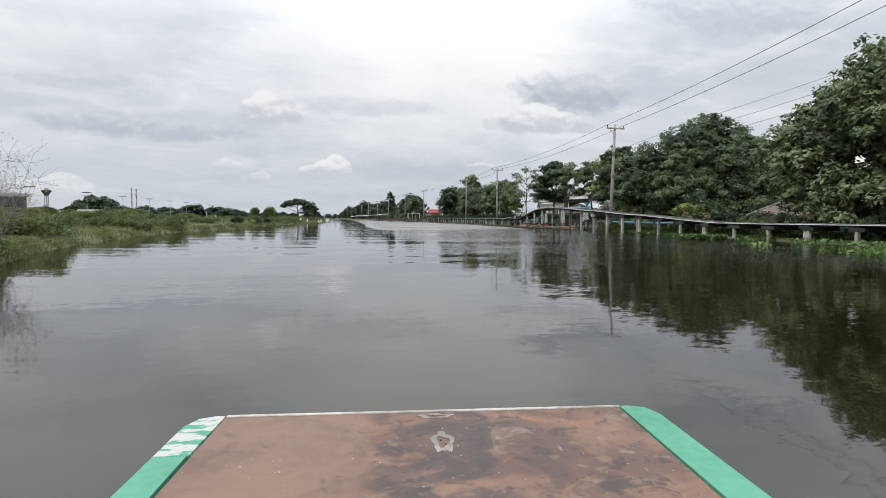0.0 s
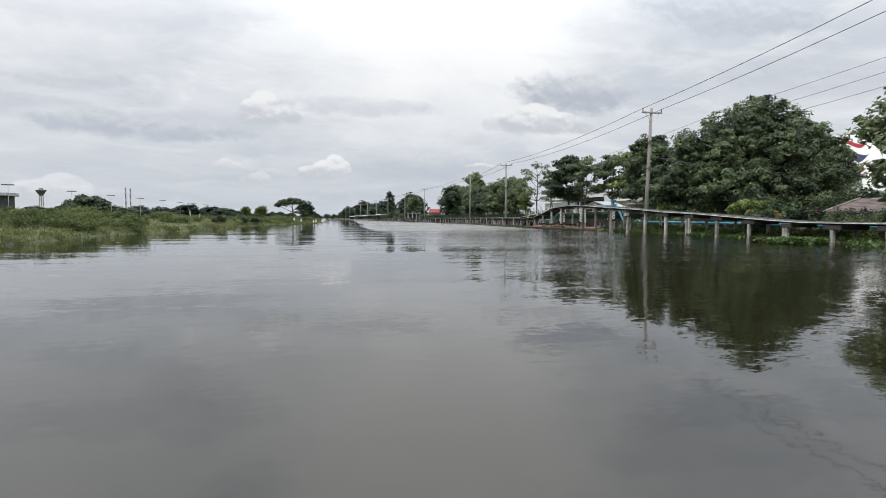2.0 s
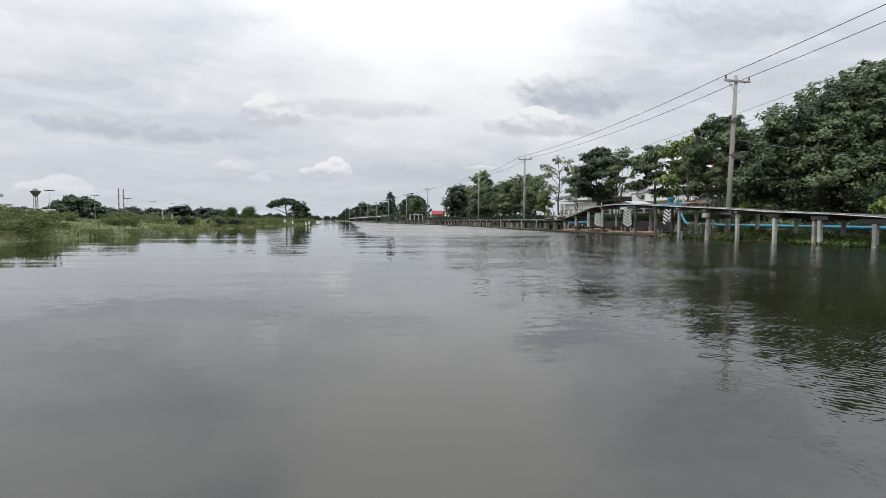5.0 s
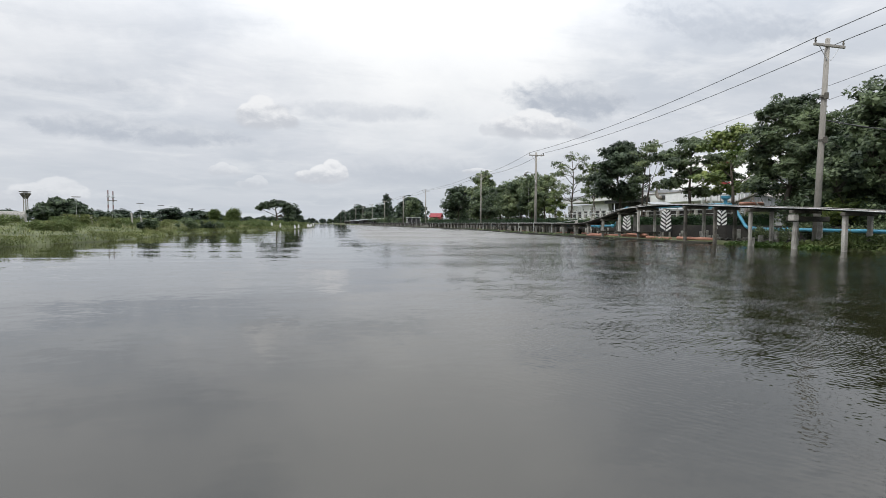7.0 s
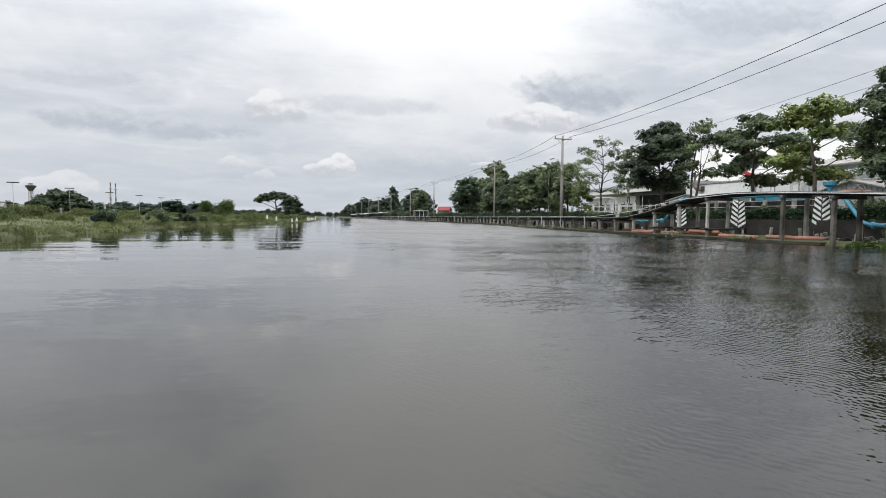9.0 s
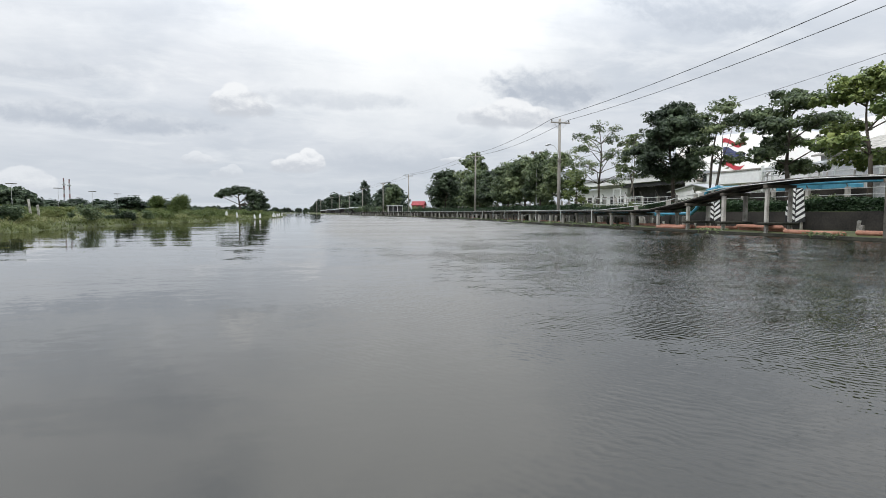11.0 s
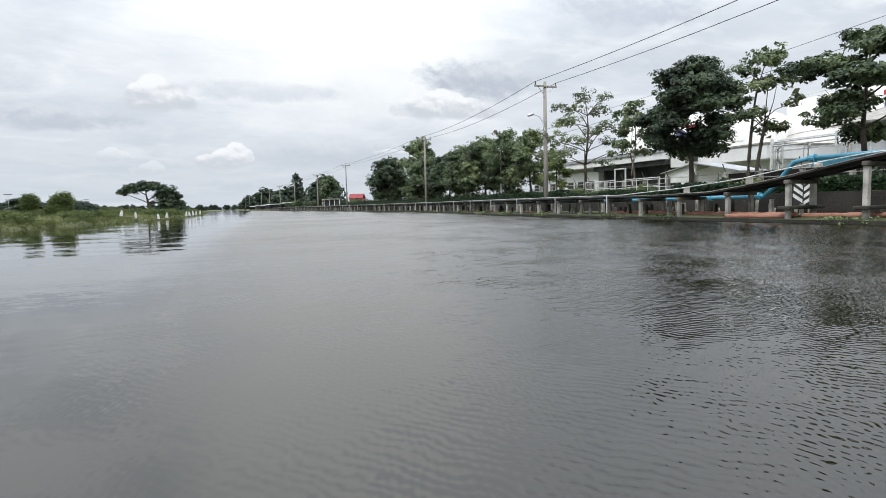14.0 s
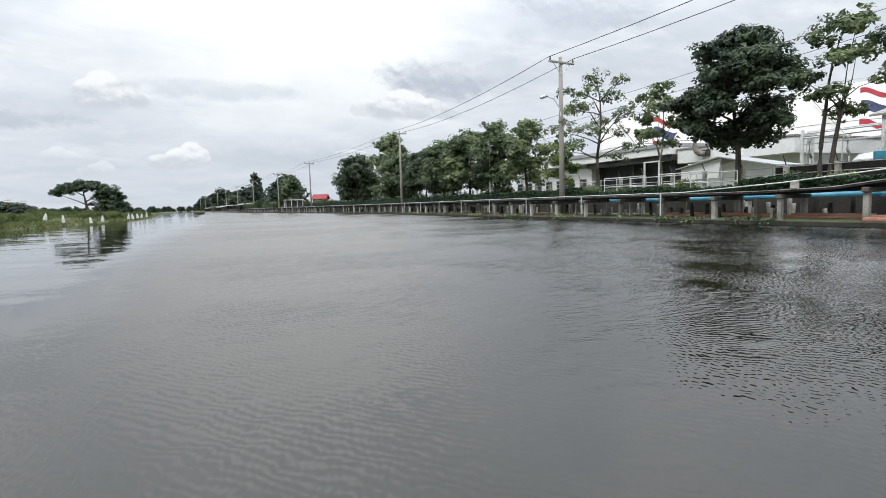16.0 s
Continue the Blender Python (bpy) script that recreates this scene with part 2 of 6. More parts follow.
STEEL = material("galvanised_steel", (0.42, 0.42, 0.42), (0.6, 0.6, 0.6), 0.45, 3, 30, 0.1, metal=0.6)
RAIL = material("pale_pipe_rail", (0.46, 0.50, 0.48), (0.68, 0.67, 0.64), 0.5, 3, 30, 0.1)
WIRE = material("black_cable", (0.05, 0.05, 0.05), (0.10, 0.10, 0.10), 0.6, 3, 20, 0)
PIPE_BLUE = material("blue_pvc", (0.035, 0.18, 0.28), (0.08, 0.30, 0.42), 0.4, 1.5, 20, 0.08)
PIPE_ORANGE = material("orange_float", (0.30, 0.13, 0.085), (0.46, 0.24, 0.17), 0.65, 1.0, 16, 0.2, vary=0.15)
RED_PAINT = material("red_roof_paint", (0.20, 0.020, 0.024), (0.31, 0.04, 0.048), 0.6, 0.8, 8, 0.1)
BLACK_PAINT = material("black_paint", (0.012, 0.012, 0.013), (0.03, 0.03, 0.03), 0.6, 5, 30, 0.1)
WHITE_PAINT = material("white_paint", (0.62, 0.62, 0.60), (0.80, 0.80, 0.78), 0.6, 5, 30, 0.1)
# chimney red, dulled: the haze of the distance is put into the colour
RED_HAZED = material("hazed_red_band", (0.20, 0.13, 0.13), (0.27, 0.18, 0.17), 0.7, 0.4, 4, 0)
RED_MARK = material("red_mark", (0.45, 0.03, 0.05), (0.55, 0.06, 0.08), 0.5, 1, 6, 0)
BLUE_MARK = material("navy_mark", (0.05, 0.06, 0.14), (0.09, 0.10, 0.20), 0.5, 1, 6, 0)
CLOTH = material("white_cloth", (0.52, 0.52, 0.50), (0.66, 0.66, 0.64), 0.9, 3, 20, 0.2)
BARK = material("bark", (0.045, 0.036, 0.028), (0.12, 0.10, 0.08), 0.95, 3, 18, 0.6, stretch=(1, 1, 0.25))
BARK_PALE = material("pale_bark", (0.12, 0.105, 0.085), (0.26, 0.235, 0.20), 0.95, 3, 18, 0.5, stretch=(1, 1, 0.25))
EARTH = material("bank_earth", (0.058, 0.066, 0.028), (0.115, 0.130, 0.055), 0.97, 0.25, 3.0, 0.5, coords="World", dist=0.1)
LEAF_DARK = leaf_material("dark_leaf", (0.020, 0.034, 0.019), (0.092, 0.130, 0.068))
LEAF_MID = leaf_material("mid_leaf", (0.026, 0.044, 0.022), (0.165, 0.216, 0.104))
LEAF_OLIVE = leaf_material("olive_leaf", (0.052, 0.080, 0.036), (0.215, 0.262, 0.124))
LEAF_LIGHT = leaf_material("yellow_green_leaf", (0.086, 0.130, 0.034), (0.235, 0.285, 0.090))
LEAF_FAR = leaf_material("far_leaf", (0.020, 0.036, 0.023), (0.046, 0.072, 0.040))
GRASS = leaf_material("marsh_grass", (0.105, 0.130, 0.046), (0.195, 0.215, 0.086), 0.10, gloss=0.12)
GRASS_DRY = leaf_material("dry_grass", (0.135, 0.145, 0.062), (0.245, 0.240, 0.112), 0.15, gloss=0.12)
LEAF_BANK = leaf_material("bank_shrub_leaf", (0.080, 0.112, 0.040), (0.150, 0.185, 0.072), 0.10, gloss=0.12)
LILY = leaf_material("water_plant", (0.055, 0.100, 0.024), (0.125, 0.190, 0.055), 0.3)
HEDGE = leaf_material("hedge_leaf", (0.016, 0.036, 0.015), (0.036, 0.070, 0.028))
PETAL = leaf_material("magenta_petal", (0.30, 0.01, 0.08), (0.45, 0.04, 0.15), 0.2)
PETAL_Y = leaf_material("yellow_petal", (0.45, 0.22, 0.02), (0.60, 0.34, 0.05), 0.2)
TWIG = material("dry_twig", (0.15, 0.145, 0.13), (0.27, 0.26, 0.24), 0.9, 3, 20, 0)


def water_material():
    m = bpy.data.materials.new("canal_water")
    m.use_nodes = True
    t, b = m.node_tree, m.node_tree.nodes["Principled BSDF"]
    b.inputs["Base Color"].default_value = (0.0095, 0.0084, 0.0030, 1)
    b.inputs["Roughness"].default_value, b.inputs["IOR"].default_value = 0.035, 1.60
    geo, sp = t.nodes.new("ShaderNodeNewGeometry"), t.nodes.new("ShaderNodeSeparateXYZ")
    t.links.new(geo.outputs["Position"], sp.inputs[0])

    def mth(op, a, bb=None):
        n = t.nodes.new("ShaderNodeMath")
        n.operation = op
        for i, v in enumerate((a, bb)):
            if v is None:
                continue
            if isinstance(v, (int, float)):
                n.inputs[i].default_value = v
            else:
                t.links.new(v, n.inputs[i])
        return n.outputs[0]

    def ramp(v, lo, hi, a=0.0, z=1.0):
        n = t.nodes.new("ShaderNodeMapRange")
        n.interpolation_type = "SMOOTHSTEP"
        t.links.new(v, n.inputs[0])
        for i, x in enumerate((lo, hi, a, z)):
            n.inputs[i + 1].default_value = x
        return n.outputs[0]

    def ripples(scale, stretch, detail, rough, turn=0.0, dist=0.0):
        mp, n = t.nodes.new("ShaderNodeMapping"), t.nodes.new("ShaderNodeTexNoise")
        mp.inputs["Scale"].default_value = stretch
        mp.inputs["Rotation"].default_value = (0, 0, radians(turn))
        t.links.new(geo.outputs["Position"], mp.inputs[0]), t.links.new(mp.outputs[0], n.inputs["Vector"])
        n.inputs["Scale"].default_value, n.inputs["Detail"].default_value = scale, detail
        n.inputs["Roughness"].default_value, n.inputs["Distortion"].default_value = rough, dist
        return n.outputs[0]

    def slopes(scale, stretch, detail, turn=0.0, dist=0.0):
        """Two independent slopes of a ruffled surface, about -0.5 to 0.5."""
        mp, n, sub = t.nodes.new("ShaderNodeMapping"), t.nodes.new("ShaderNodeTexNoise"), t.nodes.new("ShaderNodeVectorMath")
        mp.inputs["Scale"].default_value = stretch
        mp.inputs["Rotation"].default_value = (0, 0, radians(turn))
        t.links.new(geo.outputs["Position"], mp.inputs[0]), t.links.new(mp.outputs[0], n.inputs["Vector"])
        n.inputs["Scale"].default_value, n.inputs["Detail"].default_value = scale, detail
        n.inputs["Roughness"].default_value, n.inputs["Distortion"].default_value = 0.5, dist
        sub.operation = "SUBTRACT"
        t.links.new(n.outputs["Color"], sub.inputs[0])
        sub.inputs[1].default_value = (0.5, 0.5, 0.5)
        return sub.outputs[0]

    def crests(length, across, ragged):
        """Slopes of short parallel waves of that length that run in the direction across, in degrees from +x."""
        mp, n = t.nodes.new("ShaderNodeMapping"), t.nodes.new("ShaderNodeTexWave")
        mp.vector_type = "TEXTURE"
        mp.inputs["Rotation"].default_value = (0, 0, radians(across))
        t.links.new(geo.outputs["Position"], mp.inputs[0]), t.links.new(mp.outputs[0], n.inputs["Vector"])
        n.inputs["Scale"].default_value = 0.314 / length
        n.inputs["Distortion"].default_value, n.inputs["Detail"].default_value = ragged, 2.0
        n.inputs["Detail Scale"].default_value, n.inputs["Detail Roughness"].default_value = 0.7, 0.6
        flow = t.nodes.new("ShaderNodeCombineXYZ")
        s_ = mth("SUBTRACT", n.outputs["Fac"], 0.5)
        t.links.new(mth("MULTIPLY", s_, math.cos(radians(across))), flow.inputs[0])
        t.links.new(mth("MULTIPLY", s_, math.sin(radians(across))), flow.inputs[1])
        return flow.outputs[0]

    def scaled(vec, k):
        n = t.nodes.new("ShaderNodeVectorMath")
        n.operation = "SCALE"
        t.links.new(vec, n.inputs[0])
        if isinstance(k, (int, float)):
            n.inputs[3].default_value = k
        else:
            t.links.new(k, n.inputs[3])
        return n.outputs[0]

    def added(u, v):
        n = t.nodes.new("ShaderNodeVectorMath")
        n.operation = "ADD"
        t.links.new(u, n.inputs[0]), t.links.new(v, n.inputs[1])
        return n.outputs[0]

    # breeze: calm along the grassy bank and behind, ruffled towards the walkway and further on
    patch = ripples(0.05, (1, 0.4, 1), 3, 0.5)
    side = ramp(mth("ADD", mth("SUBTRACT", sp.outputs[0], mth("MULTIPLY", sp.outputs[1], 0.018)), mth("MULTIPLY", patch, 5.0)), 1.8, 5.4)
    gusts = ramp(ripples(0.16, (0.5, 1.0, 1), 3, 0.55, 15), 0.35, 0.65, 0.55, 1.0)
    breeze = mth("MULTIPLY", mth("MULTIPLY", mth("MULTIPLY", side, ramp(sp.outputs[1], 6, 44)), gusts), ramp(sp.outputs[1], 48, 84, 1.0, 1.45))
    small = scaled(slopes(24.0, (0.75, 1.2, 1), 1, 18, 0.4), mth("ADD", mth("ADD", 0.022, mth("MULTIPLY", side, 0.022)), mth("MULTIPLY", breeze, SMALL)))
    mid = scaled(slopes(6.5, (0.6, 1.25, 1), 1, -10, 0.4), mth("ADD", mth("ADD", 0.028, mth("MULTIPLY", side, 0.022)), mth("MULTIPLY", mth("MULTIPLY", breeze, MID), ramp(sp.outputs[1], 60, 85, 1.0, 1.7))))
    swell = scaled(slopes(0.55, (0.22, 1.7, 1), 1, 4), mth("ADD", 0.034, mth("MULTIPLY", breeze, 0.06)))
    # the trains of waves come and go in groups
    group = ramp(ripples(0.9, (0.8, 0.45, 1), 2, 0.5, 20), 0.36, 0.62, 0.35, 1.0)
    rows_ = scaled(added(crests(0.044, -12, 10.0), scaled(crests(0.065, 38, 10.0), 0.6)), mth("MULTIPLY", mth("MULTIPLY", breeze, group), CREST))
    tilt = added(added(small, rows_), added(mid, swell))
    parts_ = t.nodes.new("ShaderNodeSeparateXYZ")
    t.links.new(tilt, parts_.inputs[0])
    nrm, unit = t.nodes.new("ShaderNodeCombineXYZ"), t.nodes.new("ShaderNodeVectorMath")
    t.links.new(mth("MULTIPLY", parts_.outputs[0], 0.5), nrm.inputs[0])
    # for the visible ripple faces: normals tilted to -y, so ruffled water mirrors brighter sky
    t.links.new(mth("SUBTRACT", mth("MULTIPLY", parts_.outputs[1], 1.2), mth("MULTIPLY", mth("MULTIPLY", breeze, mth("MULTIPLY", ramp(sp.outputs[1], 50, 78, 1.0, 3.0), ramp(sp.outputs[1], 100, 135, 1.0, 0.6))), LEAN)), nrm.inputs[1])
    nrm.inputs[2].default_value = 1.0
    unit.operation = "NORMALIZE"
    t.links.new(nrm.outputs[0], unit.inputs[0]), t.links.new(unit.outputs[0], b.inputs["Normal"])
    return m


SMALL, MID, CREST, LEAN = 0.09, 0.085, 0.33, 0.05     # how steep the breeze makes the ripples; LEAN: the added tilt
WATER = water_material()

# ---- helpers of this scene ----


def link_mesh(name, me, mat, parent=None, label=""):
    me.materials.append(mat)
    ob = new(name, me)
    if parent is not None:
        ob.parent = parent
    if label:
        tagged(ob, label)
    return ob


def part(name, bm, mat, parent=None, label="", smooth=False):
    """Links a bmesh as one mesh object under a thing or a part."""
    me = bpy.data.meshes.new(name)
    bmesh.ops.recalc_face_normals(bm, faces=bm.faces)
    bm.to_mesh(me)
    bm.free()
    if smooth:
        for p in me.polygons:
            p.use_smooth = True
    return link_mesh(name, me, mat, parent, label)


def soup(name, verts, faces, mat, parent=None, label="", smooth=False):
    """A mesh from computed vertex and face arrays."""
    me = bpy.data.meshes.new(name)
    verts, faces = np.asarray(verts, np.float32), np.asarray(faces, np.int32)
    me.vertices.add(len(verts)), me.loops.add(faces.size), me.polygons.add(len(faces))
    me.vertices.foreach_set("co", verts.ravel())
    me.loops.foreach_set("vertex_index", faces.ravel())
    me.polygons.foreach_set("loop_start", np.arange(len(faces), dtype=np.int32) * faces.shape[1])
    me.update(calc_edges=True)
    me.validate()
    if smooth:
        me.polygons.foreach_set("use_smooth", np.ones(len(faces), bool))
    return link_mesh(name, me, mat, parent, label)


def thing(name, label, category, at=(0, 0, 0), rz=0.0, group="", kind=""):
    e = new(name)
    e.empty_display_size = 0.2
    e.matrix_world = pose(*at, 0, 0, rz)
    return tagged(e, label, category, group, kind)


def add_box(bm, x0, x1, y0, y1, z0, z1, bevel=0.0, m=None):
    vs = [bm.verts.new((x, y, z)) for z in (z0, z1) for x, y in ((x0, y0), (x1, y0), (x1, y1), (x0, y1))]
    fs = [bm.faces.new([vs[i] for i in f]) for f in ((3, 2, 1, 0), (4, 5, 6, 7), (0, 1, 5, 4), (1, 2, 6, 5), (2, 3, 7, 6), (3, 0, 4, 7))]
    if bevel:
        geom = list({e for f in fs for e in f.edges})
        res = bmesh.ops.bevel(bm, geom=geom, offset=bevel, segments=1, affect="EDGES")
        vs = list({v for f in res["faces"] for v in f.verts} | {v for v in vs if v.is_valid})
    if m is not None:
        for v in vs:
            v.co = m @ v.co
    return vs


def box(x0, x1, y0, y1, z0, z1, bevel=0.0):
    bm = bmesh.new()
    add_box(bm, x0, x1, y0, y1, z0, z1, bevel)
    return bm


def add_tube(bm, pts, radii, sides=8, caps=True):
    """A tube of rings along points."""
    pts = [Vector(p) for p in pts]
    if isinstance(radii, (int, float)):
        radii = [radii] * len(pts)
    rings = []
    for i, p in enumerate(pts):
        d = (pts[min(i + 1, len(pts) - 1)] - pts[max(i - 1, 0)]).normalized()
        a = d.cross(Vector((0, 0, 1)))
        a = Vector((1, 0, 0)) if a.length < 0.05 else a.normalized()
        b = d.cross(a)
        rings.append([bm.verts.new(p + (a * math.cos(k * 2 * math.pi / sides) + b * math.sin(k * 2 * math.pi / sides)) * radii[i]) for k in range(sides)])
    for r, s in zip(rings, rings[1:]):
        for k in range(sides):
            bm.faces.new((r[k], r[(k + 1) % sides], s[(k + 1) % sides], s[k]))
    if caps:
        bm.faces.new(rings[0]), bm.faces.new(rings[-1][::-1])


def tube(pts, radii, sides=8):
    bm = bmesh.new()
    add_tube(bm, pts, radii, sides)
    return bm


def smooth_line(keys, x):
    return float(np.interp(x, [k[0] for k in keys], [k[1] for k in keys]))


# ---- the lie of the land: both banks by distance along the canal ----
LEFT = [(-400, -14), (-40, -11.5), (8, -10.4), (15, -10.6), (18, -11.3), (24, -12.9), (31, -14.6), (46, -16.2), (57, -15.2), (66, -13.6), (83, -14.4), (100, -13.4), (112, -11.2),
        (122, -9.6), (150, -7.4), (200, -6.8), (236, -7.2), (246, -10), (256, -26), (285, -42), (420, -34), (620, -18), (760, -14), (3000, -60)]
RIGHT = [(-400, 19), (0, 19.5), (36, 20.6), (52, 21.2), (57, 20.9), (60, 20.3), (76, 20.3), (91, 20.9), (110, 22.7), (129, 24.0), (150, 23.2), (172, 21.4), (208, 19.0), (300, 14.1), (400, 8.6), (600, 0.6), (760, -6), (3000, -40)]
CLOSE = 1100.0


def xl(y):
    return smooth_line(LEFT, y) + (0.35 * noise.noise((y * 0.23, 3.1, 0)) + 0.25 * noise.noise((y * 0.9, 7.7, 0))) * (1 if y < 400 else 3)


def xr(y):
    return smooth_line(RIGHT, y)


def land_left(d, y):
    """Height of the grassy bank at d metres from the water."""
    base = 0.30 * (1 - math.exp(-d * 1.4)) + 0.55 * (1 - math.exp(-d * 0.16))
    return base + 0.12 * noise.noise((d * 0.22, y * 0.22, 1.0)) * min(1, d) + 0.25 * noise.noise((d * 0.05, y * 0.05, 5.0)) * min(1, d / 8)


def land_right(d, y):
    """Height of the factory bank at d metres from the water: a strip under the walkway, then raised ground behind the low wall."""
    if d < 4.0:
        return 0.10 + 0.10 * min(1, d) + 0.05 * noise.noise((d * 0.8, y * 0.5, 2.0))
    return 1.05 + 0.06 * noise.noise((d * 0.1, y * 0.1, 2.0))


def build_ground():
    ys = np.concatenate([np.linspace(-400, -30, 12), np.arange(-26, 260, 1.25), np.arange(262, 460, 6), np.arange(470, 1000, 30), [1000, 1060, 1100, 1300, 1800, 2500, 4500]])
    offs = np.array([0, 0.15, 0.4, 0.8, 1.3, 2, 3, 3.99, 4.01, 4.6, 5.5, 7, 9, 11.5, 15, 20, 28, 40, 60, 100, 180, 350, 800, 1800, 4000])
    rows, verts = [], []
    for y in ys:
        shut = y >= CLOSE
        a, b = xl(y), xr(y)
        mid = (a + b) / 2
        row = [(a - d, y, land_left(d, y) if d else -0.02) for d in offs[::-1]]
        row += [(a + 0.3, y, -0.25 if not shut else 0.5), (a + 2, y, -1.2 if not shut else 0.6), (mid, y, -2.0 if not shut else 0.6), (b - 2, y, -1.2 if not shut else 0.6), (b - 0.3, y, -0.25 if not shut else 0.5)]
        row += [(b + d, y, land_right(d, y) if d else -0.02) for d in offs]
        verts += row
        rows.append(len(row))
    n = rows[0]
    faces = [(r * n + c, r * n + c + 1, (r + 1) * n + c + 1, (r + 1) * n + c) for r in range(len(ys) - 1) for c in range(n - 1)]
    tagged(soup("ground", verts, faces, EARTH, smooth=True), "grassy earth banks on both sides of a canal", "ground", kind="structure")


build_ground()


def build_water():
    """The canal's surface: level, with low wind waves where the breeze reaches it."""
    xs = np.concatenate([[-700, -300, -120, -60, -35, -24], np.arange(-18, 1, 0.3), np.arange(1, 25, 0.13), np.arange(25, 28, 0.5), [34, 60, 150, 500]])
    ys = np.concatenate([[-420, -150, -60, -20], np.arange(-10, 24, 2.0), np.arange(24, 36, 0.18), np.arange(36, 114, 0.13), np.arange(114, 150, 0.25), np.arange(150, 260, 0.8), np.arange(262, 420, 4), np.arange(430, 1150, 20), [1150]])
    gx, gy = np.meshgrid(xs, ys)
    rng = np.random.default_rng(4)
    h = np.zeros_like(gx)
    for _ in range(40):
        lam = 0.33 + 0.32 * rng.random() ** 1.2
        ang = radians(215) + rng.normal() * 0.8
        h += lam * np.sin((gx * math.cos(ang) + gy * math.sin(ang)) * 2 * math.pi / lam + rng.random() * 6.28)
    h *= 1 / 40 ** 0.5

    def ease(v, lo, hi):
        f = np.clip((v - lo) / (hi - lo), 0, 1)
        return f * f * (3 - 2 * f)

    reach = ease(gx + 0.02 * gy, 3.5, 12) * ease(gy, 24, 56) * (1 - 0.8 * ease(gy, 150, 240)) * (1 - ease(gx, 24, 27))
    lull = 0.65 + 0.35 * np.sin(gx * 0.21 + gy * 0.09) * np.sin(gy * 0.13 - gx * 0.1)
    z = h * 0.004 * reach * lull
    verts = np.stack([gx, gy, z], -1).reshape(-1, 3)
    n = len(xs)
    i = (np.arange(len(ys) - 1)[:, None] * n + np.arange(n - 1)[None]).ravel()
    faces = np.stack([i, i + 1, i + n + 1, i + n], 1)
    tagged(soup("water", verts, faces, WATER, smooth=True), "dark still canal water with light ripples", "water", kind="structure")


build_water()

# ---- plants ----


def leaf_quads(centres, sizes, rng, droop=0.0, long=1.6, fold=0.25, face=None):
    """Two-faced folded leaves: arrays of vertices and faces, turned every way, or with their upper sides to face."""
    n = len(centres)
    d = rng.normal(size=(n, 3))
    d[:, 2] = d[:, 2] * 0.6 - droop
    if face is not None:
        d -= face * np.sum(d * face, axis=1)[:, None]
    d /= np.linalg.norm(d, axis=1)[:, None] + 1e-9
    s = np.cross(d, rng.normal(size=(n, 3)) if face is None else face)
    s /= np.linalg.norm(s, axis=1)[:, None]
    nrm = np.cross(d, s)
    L, W = (sizes * long * 0.5)[:, None], (sizes * 0.5)[:, None]
    tip, base = centres + d * L, centres - d * L
    up_ = nrm * W * fold * 2
    a, b = centres + s * W + up_, centres - s * W + up_
    verts = np.stack([base, a, tip, b], 1).reshape(-1, 3)
    i = np.arange(n)[:, None] * 4
    faces = np.concatenate([i + [0, 1, 2], i + [0, 2, 3]], 1).reshape(-1, 3)
    return verts, faces


def clump_points(centres, radii, per, rng, flat=0.7, shell=0.55):
    """Leaf places in ovals round clump centres, most of them near the outside."""
    k = len(centres)
    d = rng.normal(size=(k, per, 3))
    d /= np.linalg.norm(d, axis=2)[:, :, None]
    r = (shell + (1 - shell) * rng.random((k, per, 1))) * (0.75 + 0.5 * rng.random((k, per, 1)))
    p = centres[:, None] + d * r * radii[:, None, None] * np.array([1, 1, flat])
    return p.reshape(-1, 3)


def limb_points(a, b, rng, bend, steps=4):
    a, b = np.array(a, float), np.array(b, float)
    mid = rng.normal(size=3) * bend * np.linalg.norm(b - a)
    return [tuple(a + (b - a) * f + mid * math.sin(math.pi * f) * 0.5) for f in np.linspace(0, 1, steps + 1)]


def unit_rows(v):
    return v / (np.linalg.norm(v, axis=1)[:, None] + 1e-9)


def pads(seed, height, base, spread, n, size, thick, top=1.0):
    """Masses of a layered crown: flattened domes round the stem, from its foot to its top."""
    rng = np.random.default_rng(seed)
    out = []
    for i in range(n):
        f = i / (n - 1)
        env = spread * math.sqrt(max(0.06, 1 - max(0.0, (f - 0.25) / 0.82) ** 2)) * (0.8 + 0.2 * min(1, f * 4))
        s = size * (0.75 + 0.5 * rng.random()) * (1 if i < n - 1 else top)
        r = max(0.0, env - s * 0.8) * (0.7 + 0.3 * rng.random()) if i < n - 1 else 0.15 * spread * rng.random()
        a = i * 2.4 + rng.random() * 0.9
        z = base + (height - base - s * thick) * f ** 0.9
        out.append((r * math.cos(a), r * math.sin(a), z, s, s * (0.8 + 0.4 * rng.random()), s * thick))
    return out


